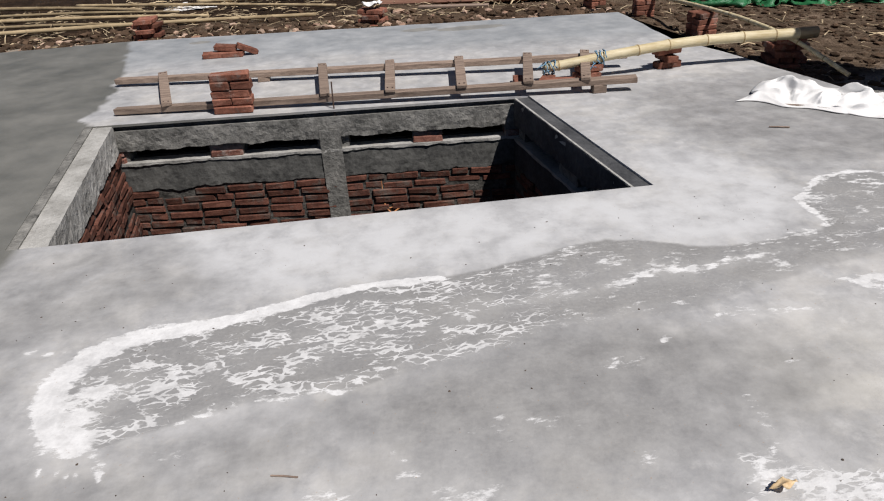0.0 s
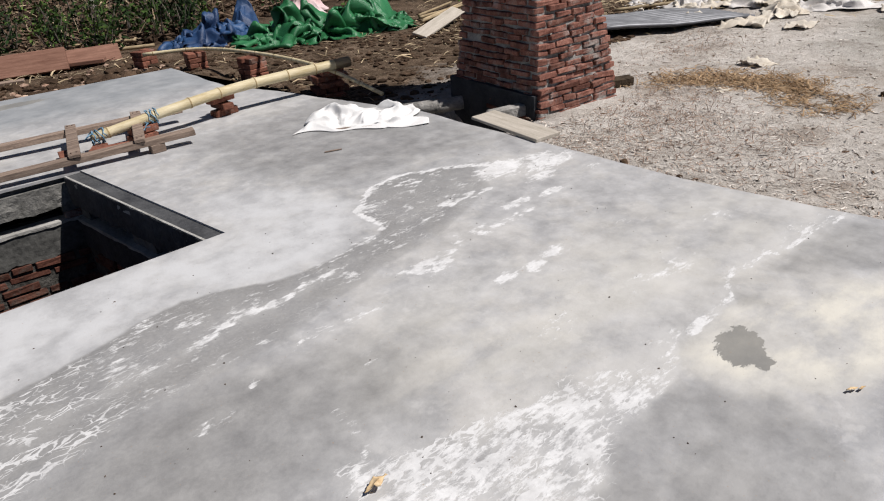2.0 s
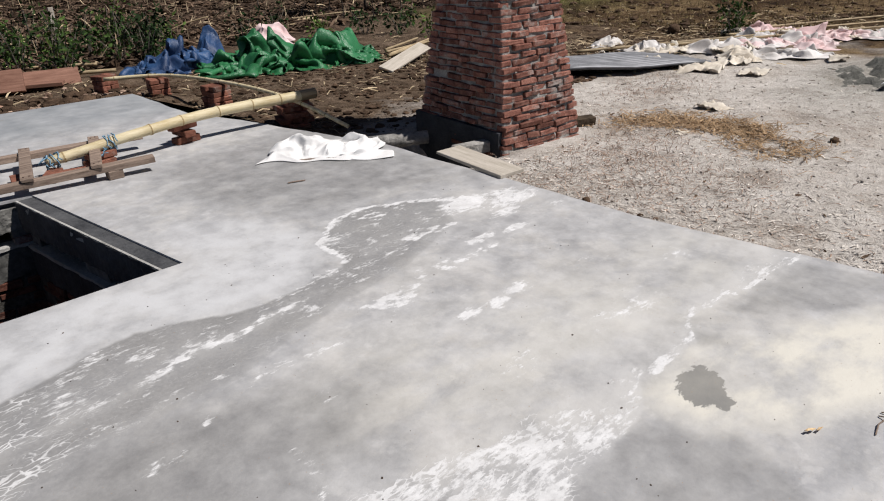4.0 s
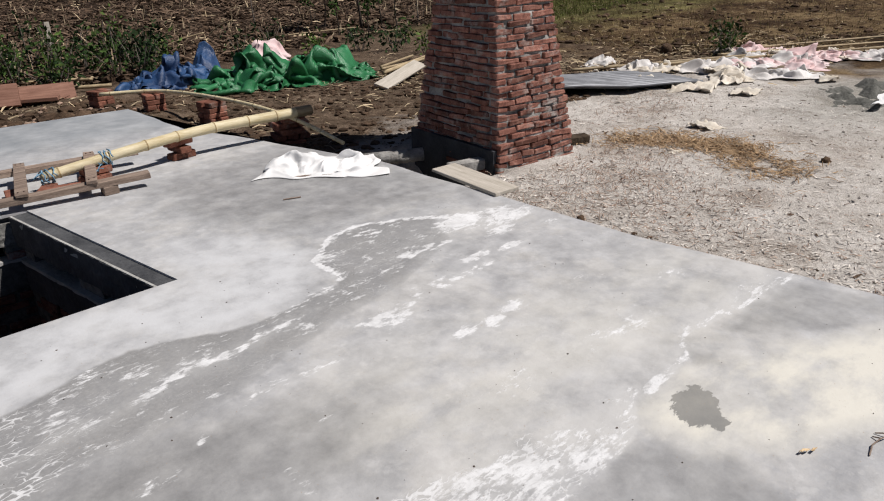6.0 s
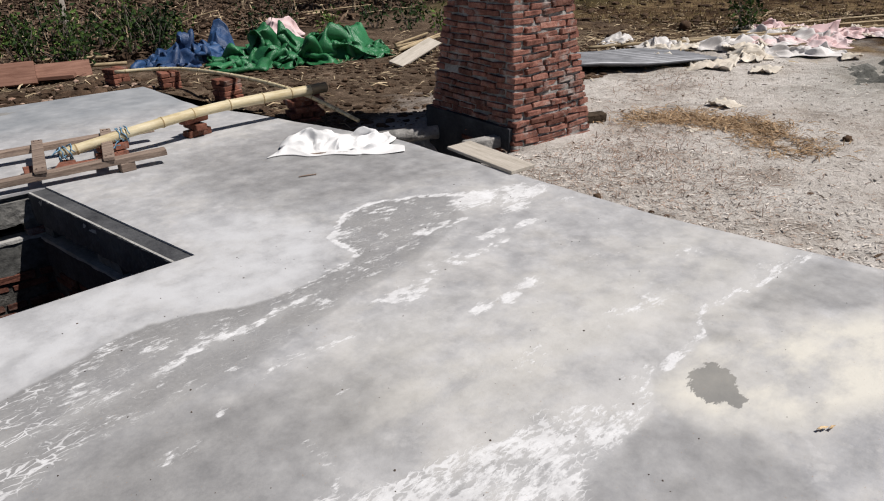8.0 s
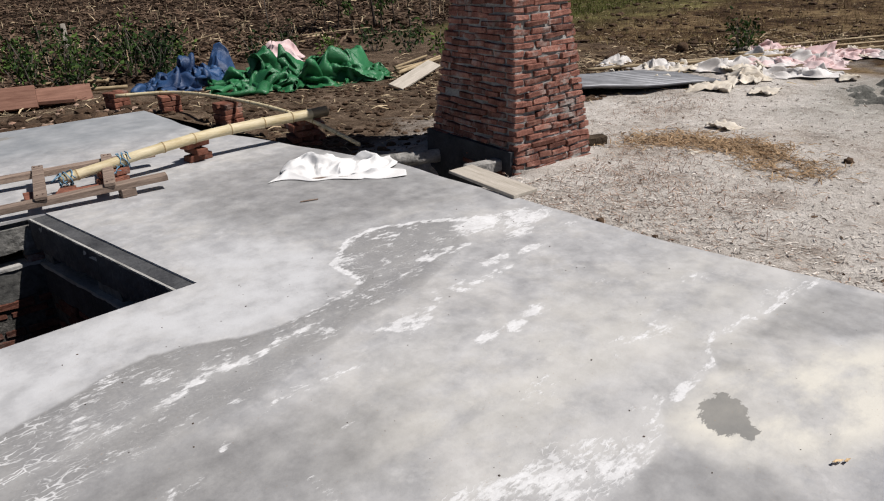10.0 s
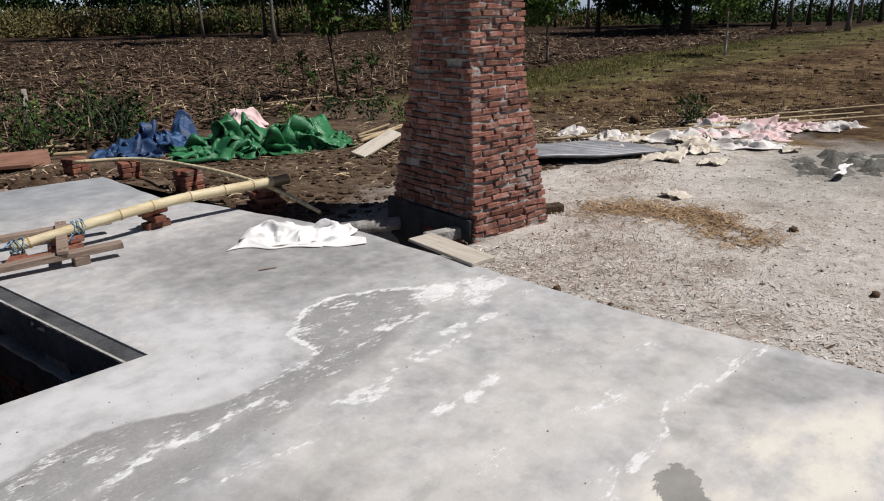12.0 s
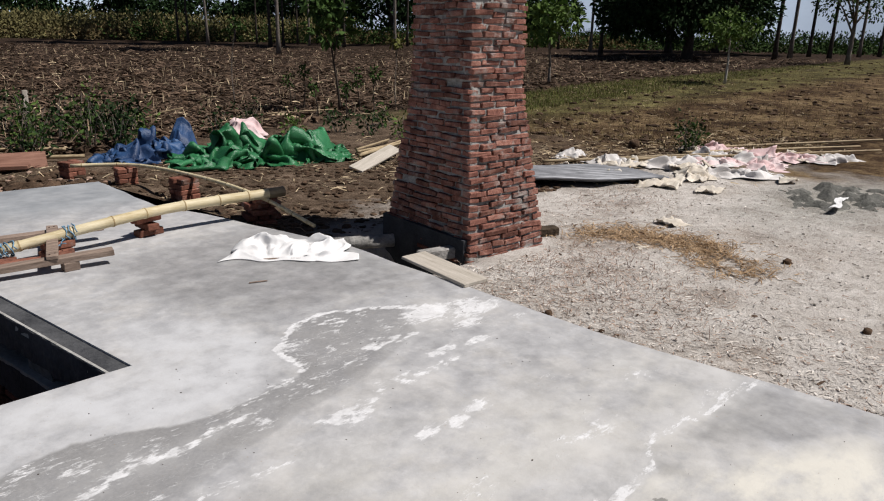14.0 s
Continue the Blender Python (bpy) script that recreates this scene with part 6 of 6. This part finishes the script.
def palm(x, y, height, r, seed, lean, label="tall slender palm with a bare trunk"):
    rng = random.Random(seed)
    t = thing("palm_tree", label, "palm", "palms along the field", pose(x, y, ground_height(x, y) - 0.1))
    bm = bmesh.new()
    path = [Vector((lean * height * s ** 1.6, lean * 0.5 * height * s * s, height * s)) for s in np.linspace(0, 1, 12)]
    tube(bm, path, [r * (1.7 if k == 0 else 1.05 - 0.35 * k / 11) for k in range(12)], 8)
    part("trunk", bm, M["bark_dark" if seed % 3 else "bark"], t, "", True)
    V, F, o = [], [], 0
    for k in range(13):
        a, up = k * 2.4 + rng.uniform(-0.2, 0.2), rng.uniform(0.0, 0.9)
        prev = path[-1].copy()
        d = Vector((math.cos(a), math.sin(a), up)).normalized()
        side = Vector((-math.sin(a), math.cos(a), 0))
        for i in range(7):
            nxt = prev + d * 0.5
            d = (d + Vector((0, 0, -0.20))).normalized()
            w = 0.42 * math.sin(math.pi * (0.15 + 0.8 * i / 7))
            for sg in (1, -1):
                V += [prev, nxt, nxt + side * sg * w + Vector((0, 0, -0.22)), prev + side * sg * w + Vector((0, 0, -0.22))]
                F.append((o, o + 1, o + 2, o + 3))
                o += 4
            prev = nxt
    part("crown", mesh_from("crown", np.array([v[:] for v in V]), np.array(F), M["leaf_dark"]), None, t)
    return t


# trees at the field's far side: bearing, distance, trunk radius, lean
for i, (az, d, r, lean) in enumerate(((24.5, 64, 0.13, 0.03), (25.2, 58, 0.12, -0.02), (26.6, 52, 0.13, -0.07), (30.2, 60, 0.10, 0.0), (31.2, 52, 0.16, -0.03), (31.8, 42, 0.16, 0.01), (32.2, 54, 0.12, 0.01), (33.3, 60, 0.10, -0.02),
                                      (34.2, 56, 0.11, -0.03), (34.8, 62, 0.10, 0.0), (36.9, 54, 0.14, 0.02), (40.9, 50, 0.16, 0.0), (41.9, 60, 0.12, 0.03), (53.9, 62, 0.12, 0.0), (56.4, 58, 0.16, 0.02), (57.2, 48, 0.17, 0.05),
                                      (69.7, 50, 0.19, 0.04), (70.7, 54, 0.18, 0.04), (71.9, 58, 0.17, 0.04), (73.2, 56, 0.17, 0.04), (75.0, 60, 0.16, 0.03), (76.2, 62, 0.16, 0.02), (28.6, 64, 0.09, 0.02), (44.5, 58, 0.14, 0.0), (47.5, 62, 0.14, 0.02))):
    palm(*polar(az, d), 13.0 + (i * 7 % 5) * 0.8, r * 0.66, 100 + i, lean)

tree("mango_tree", "broad dense dark mango tree casting a deep shade", *polar(63.6, 47), 8.5, 0.34, (5.6, 4.3, 4.9), 30000, (0.22, 0.42), ("bark_dark", "leaf_dark"), 7, 0.02, 9, 0.35)
tree("mango_tree", "dark dense tree behind the field", *polar(62.2, 60), 9, 0.3, (4.4, 4.0, 4.9), 10000, (0.25, 0.45), ("bark_dark", "leaf_dark"), 8, 0.02, 7, 0.35)
tree("mango_tree", "dark dense tree behind the field", *polar(65.6, 63), 8, 0.3, (4.2, 3.6, 4.4), 8000, (0.25, 0.45), ("bark_dark", "leaf_dark"), 9, 0.02, 7, 0.35)
tree("young_tree", "young round-crowned tree with a pale slanting stem", *polar(66.6, 27), 2.6, 0.05, (0.95, 0.75, 1.95), 1500, (0.10, 0.20), ("pale_bark", "leaf_bright"), 12, 0.12, 5, 0.5)
tree("young_tree", "young mango tree with long drooping leaves", *polar(53.3, 24), 3.2, 0.05, (0.95, 1.0, 2.0), 1100, (0.16, 0.30), ("bark", "leaf_bright"), 13, 0.08, 6, 0.3)
tree("sapling", "thin sapling with long drooping leaves", *polar(36.3, 15.4), 3.2, 0.028, (0.52, 0.55, 2.0), 260, (0.16, 0.30), ("bark_dark", "leaf"), 14, 0.10, 5, 0.55)
tree("sapling", "bare thin sapling with a leafy tip", *polar(28.2, 17), 2.0, 0.015, (0.17, 0.17, 1.8), 60, (0.10, 0.16), ("bark", "leaf"), 15, 0.05, 3, 0.8)
tree("sapling", "thin sapling with yellow leaves at its tip", *polar(41.0, 16.5), 1.7, 0.015, (0.17, 0.16, 1.5), 50, (0.10, 0.16), ("bark", "leaf_yellow"), 16, 0.06, 3, 0.8)
for i, (az, d, h) in enumerate(((33.6, 15.5, 1.3), (34.6, 14.5, 1.0), (38.0, 15.5, 1.1), (39.2, 15, 1.2), (37.0, 14.2, 0.9), (43.0, 16, 1.1), (32.6, 16.5, 0.9))):
    tree("sapling", "nearly bare thin dark stem among weeds", *polar(az, d), h, 0.014, (0.14, 0.2, h * 0.7), 30, (0.06, 0.12), ("bark_dark", "leaf"), 30 + i, 0.15, 3, 0.4)
tree("grey_tree", "thin-crowned grey tree by the palms", *polar(74.4, 46), 5.5, 0.14, (2.2, 1.8, 3.8), 1500, (0.15, 0.28), ("bark", "leaf"), 18, 0.05, 8, 0.3)
for i, (az, d, w, h) in enumerate(((29.5, 84, 3.6, 2.2), (33.0, 80, 4.5, 3.4), (36.5, 74, 5.0, 3.6), (40.5, 72, 5.5, 4.2), (44.5, 76, 5.0, 4.2), (48.5, 78, 5.0, 3.8), (52.5, 80, 4.0, 2.8), (24.5, 90, 4.5, 3.0), (20.0, 92, 4.8, 3.4), (15.5, 92, 4.8, 3.2), (11.0, 92, 4.8, 3.4), (6.5, 92, 4.8, 3.2))):
    tree("backdrop_tree", "dark leafy tree in the far row", *polar(az, d), h * 1.9, 0.3, (w, h, h * 1.15), 3600, (0.35, 0.7), ("bark_dark", "leaf_dark"), 60 + i, 0.03, 6, 0.3, "far tree row")


def weed(name, label, x, y, h, n, seed, mat="leaf", spread=0.3):
    rng = random.Random(seed)
    t = thing(name, label, "weed", "weeds", pose(x, y, ground_height(x, y)))
    tips = []
    for k in range(5):
        a, q = rng.uniform(0, math.tau), spread * rng.uniform(0.2, 1)
        hh = h * rng.uniform(0.55, 1.0)
        e = Vector((math.cos(a) * q, math.sin(a) * q, hh))
        part("stem", tube(bmesh.new(), [Vector((e.x * 0.15, e.y * 0.15, 0)), Vector((e.x * 0.5, e.y * 0.5, hh * 0.55)), e], [0.008, 0.006, 0.003], 5), M["bark"], t)
        tips += [e, e * 0.75, e * 0.5, e * 0.3]
    V, F = leaf_cloud(tips, [(0.12, 0.12, 0.12)] * len(tips), [max(3, n // len(tips))] * len(tips), (0.05, 0.11), seed, 0.1)
    tagged(part("foliage", mesh_from("foliage", V, F, M[mat]), None, t), kind="stuff")


WEEDS = [(3.0, 10.9, 0.75), (3.4, 11.4, 0.8), (3.9, 10.75, 0.8), (4.15, 10.5, 0.6), (4.4, 11.4, 0.7), (2.6, 11.6, 0.8), (5.85, 10.8, 0.5), (3.6, 12.3, 0.8), (2.2, 12.2, 0.9), (1.6, 12.0, 0.8), (1.0, 12.3, 0.9), (0.4, 12.1, 0.9), (-0.2, 12.3, 0.8), (4.6, 12.3, 0.7)]
WEEDS += [(8.1, 9.6, 0.55), (8.3, 9.0, 0.45), (7.9, 10.3, 0.5), (10.8, 5.0, 0.7), (10.95, 5.15, 0.6), (-0.8, 12.0, 0.8), (7.2, 10.6, 0.4), (6.9, 11.6, 0.5), (9.0, 10.4, 0.5), (5.2, 12.6, 0.5), (0.0, 11.6, 0.6), (1.3, 11.4, 0.6), (2.9, 10.2, 0.4), (-1.4, 11.5, 0.6), (3.3, 13.0, 0.8), (2.0, 13.2, 0.9), (0.8, 13.4, 0.9), (4.25, 10.95, 0.8), (3.75, 11.2, 0.7), (1.9, 11.5, 0.7), (-2.2, 12.2, 0.7), (-3.0, 12.6, 0.7), (-4.0, 12.9, 0.7)]
WR = random.Random(88)
WEEDS += [(WR.uniform(2.3, 4.7), WR.uniform(10.6, 13.2), WR.uniform(0.5, 0.9)) for _ in range(9)]
for i, (x, y, h) in enumerate(WEEDS):
    weed("weed", "leafy green weed at the field's edge" if h > 0.55 else "low green weed in dry soil", x, y, h * 0.9, 120, 200 + i, ("leaf_bright", "leaf_dark", "leaf", "leaf_dark", "leaf_dark")[i % 5], 0.36)


def sow(count, spot, seed):
    rng = random.Random(seed)
    out = []
    while len(out) < count:
        p = spot(rng)
        if p:
            out.append((p[0], p[1], ground_height(*p)))
    return np.array(out)


def in_field(rng):
    az, d = rng.uniform(8, 80), 11.0 + 40 * rng.random() ** 1.7
    x, y = polar(az, d)
    return (x, y) if y > 9.9 + 0.185 * min(x, 21) + rng.uniform(-0.3, 0.9) else None


def stuff(name, label, mat, V, F):
    return tagged(new(name, mesh_from(name, V, F, M[mat])), label, "", kind="stuff")


stuff("maize_litter", "dry maize stalks and husks strewn over the field", "husk", *strips(sow(26000, in_field, 1), (0.12, 0.45), (0.015, 0.05), (-4, 28), 1, 0.35, 0.015))
stuff("maize_stubble", "short standing maize stubble in the field", "straw", *strips(sow(1800, in_field, 2), (0.10, 0.32), (0.012, 0.028), (40, 88), 2, 0.1))
stuff("maize_litter", "pale dry leaves lying in the field", "straw", *strips(sow(1700, in_field, 3), (0.10, 0.35), (0.02, 0.05), (-3, 15), 3, 0.3, 0.02))


def clods_in_field(rng):
    az, d = rng.uniform(8, 80), 11.0 + 22 * rng.random() ** 1.5
    x, y = polar(az, d)
    return (x, y) if y > 10.0 + 0.185 * min(x, 21) else None


scatter_lumps("field_clods", "dark clods of the ploughed field", M["clod"], 3800, clods_in_field, (0.03, 0.13), 21, 0.6, None)


def in_rough(rng):
    az, d = rng.uniform(44, 84), 11.0 + 40 * rng.random() ** 1.6
    x, y = polar(az, d)
    return (x, y) if x > 10.5 and y < 9.9 + 0.185 * min(x, 21) and y > 4.4 - 0.13 * (x - 9) else None


scatter_lumps("rough_clods", "dark clods among dry grass", M["clod"], 2200, in_rough, (0.02, 0.10), 22, 0.5, None)
stuff("straw_litter", "pale dead grass lying beside the yard", "straw", *strips(sow(1500, in_rough, 15), (0.05, 0.22), (0.005, 0.014), (-3, 20), 15, 0.3, 0.015))
stuff("dry_grass", "dry brown grass beside the yard", "dry_grass", *strips(sow(9000, in_rough, 5), (0.04, 0.15), (0.006, 0.014), (15, 85), 5, 0.5))
stuff("green_grass", "short green grass along the field's border", "turf", *strips(sow(13000, lambda r: (lambda p: p if p and p[1] > 9.0 + 0.09 * p[0] else None)(in_rough(r)), 6), (0.05, 0.15), (0.006, 0.014), (25, 88), 6, 0.5))


def rubbish_line(rng):
    x = rng.uniform(6.2, 13.5)
    y = 6.6 - 0.27 * (x - 6.2) + rng.gauss(0, 0.8)
    return (x, y) if clear_of_pillar(x, y) else None


stuff("straw_litter", "straw and splinters along the rubbish line", "straw", *strips(sow(1500, rubbish_line, 7), (0.05, 0.25), (0.006, 0.018), (-3, 18), 7, 0.3, 0.015))
stuff("straw_litter", "straw and splinters on the soil beside the slab", "straw", *strips(sow(700, lambda r: region(3.2, 8.0, 5.0, 10.0)(r), 8), (0.04, 0.22), (0.005, 0.015), (-3, 18), 8, 0.3, 0.015))
stuff("straw_litter", "straw and sticks beyond the slab", "straw", *strips(sow(1600, lambda r: (r.uniform(-6, 3.2), 8.9 + 3.2 * r.random()), 9), (0.05, 0.35), (0.006, 0.018), (-3, 18), 9, 0.3, 0.015))
M["chip"] = plain("grey wood chip", (0.42, 0.38, 0.33), (0.66, 0.61, 0.55), 8, 0.85, vary="island", spread=0.4)
def near_edge(rng):
    """Thick along the slab, thinning towards the yard."""
    y = rng.uniform(-0.6, 3.5)
    x = slab_right(y) + 0.02 + abs(rng.gauss(0, 0.75))
    return (x, y) if clear_of_pillar(x, y) else None


M["brown_chip"] = plain("brown wood chip", (0.17, 0.115, 0.085), (0.48, 0.35, 0.265), 8, 0.85, vary="island", spread=0.5)
stuff("wood_chips", "pale wood chips and shavings on the sand", "chip", *strips(sow(5200, lambda r: near_edge(r) if r.random() < 0.6 else region(3.6, 8.5, -0.6, 4.4)(r), 10), (0.012, 0.055), (0.003, 0.009), (-3, 16), 10, 0.2, 0.006))
stuff("wood_chips", "brown wood chips and bark bits on the sand", "brown_chip", *strips(sow(2600, lambda r: near_edge(r) if r.random() < 0.75 else region(3.6, 7.5, -0.6, 4.4)(r), 14), (0.010, 0.045), (0.002, 0.007), (-3, 16), 14, 0.2, 0.006))


def trodden(rng):
    x, y = rng.choice(((4.75, 2.75), (4.5, 2.2), (6.9, 3.95), (5.2, 3.1), (4.2, 2.9)))
    x, y = x + rng.gauss(0, 0.4), y + rng.gauss(0, 0.3)
    return (x, y) if clear_of_slab(x, y) and clear_of_pillar(x, y) else None


stuff("dead_grass", "thin tufts of dead brown grass on the sand", "brown_chip", *strips(sow(2600, trodden, 17), (0.03, 0.10), (0.002, 0.005), (0, 55), 17, 0.6, 0.003))
stuff("leaf_litter", "dark leaf bits on the sand", "husk", *strips(sow(260, lambda r: region(3.6, 9.0, -0.6, 4.8)(r), 11), (0.015, 0.06), (0.006, 0.018), (-3, 20), 11, 0.2, 0.004))
M["hay"] = plain("golden hay", (0.25, 0.16, 0.085), (0.45, 0.315, 0.185), 8, 0.85, vary="island", spread=0.4)
stuff("hay_patch", "dry golden grass patch on the yard", "hay", *strips(sow(3600, lambda r: (lambda k, a: (lambda p: p if clear_of_pillar(*p) and noise.noise(Vector((p[0] * 3, p[1] * 3, 4))) > -0.25 else None)((5.55 + 0.45 * math.sin(k * 3.1) + r.gauss(0, 0.16), 3.45 - 1.4 * k + a)))(r.random(), r.gauss(0, 0.16)), 12), (0.03, 0.14), (0.003, 0.008), (-3, 35), 12, 0.5, 0.006))


def far_scrub():
    """Rough grass and bushes behind the field, with no gaps to the horizon."""
    g = np.random.default_rng(4)
    for name, label, mat, count, lo, hi, tall in (("scrub", "tall yellow-green rough grass behind the field", "reed", 620, 4, 37, 1.1), ("scrub", "dry tan grass behind the field", "dry_grass", 300, 6, 60, 0.6), ("scrub", "green bushes behind the field", "leaf", 520, 20, 92, 0.9)):
        az = g.uniform(lo, hi, count)
        d = g.uniform(66, 82, count)
        C = [(*polar(a, q), 0.0) for a, q in zip(az, d)]
        h = g.uniform(0.5, 1.3, count) * tall
        C = [(x, y, rise(x, y) + k * 0.8) for (x, y, _), k in zip(C, h)]
        V, F = leaf_cloud(C, [(1.5 + k * 0.6, 1.5 + k * 0.6, k) for k in h], [120] * count, (0.14, 0.36), 5, -0.6)
        stuff(name, label, mat, V, F)


far_scrub()


def hills():
    m, t, p = shader("haze-tinted hills")
    n = Net(t)
    at = n.world_place()
    # distance haze is painted in as a pale blue-grey base colour
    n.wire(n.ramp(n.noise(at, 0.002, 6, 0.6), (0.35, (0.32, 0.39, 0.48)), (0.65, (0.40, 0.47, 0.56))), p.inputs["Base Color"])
    p.inputs["Roughness"].default_value = 1.0
    bm = bmesh.new()
    lo, hi, mid = [], [], []
    for k in range(181):
        a = math.tau * k / 180
        h = 130 + 190 * max(0, noise.fractal(Vector((math.cos(a) * 2.2, math.sin(a) * 2.2, 1)), 0.9, 2, 5) + 0.45)
        for ring, r, z in ((lo, 2300, -5), (mid, 2500, h * 0.6), (hi, 2800, h)):
            ring.append(bm.verts.new((math.sin(a) * r, math.cos(a) * r, z)))
    for a, b in ((lo, mid), (mid, hi)):
        for k in range(180):
            bm.faces.new((a[k], a[k + 1], b[k + 1], b[k]))
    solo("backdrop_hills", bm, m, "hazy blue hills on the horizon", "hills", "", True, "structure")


hills()
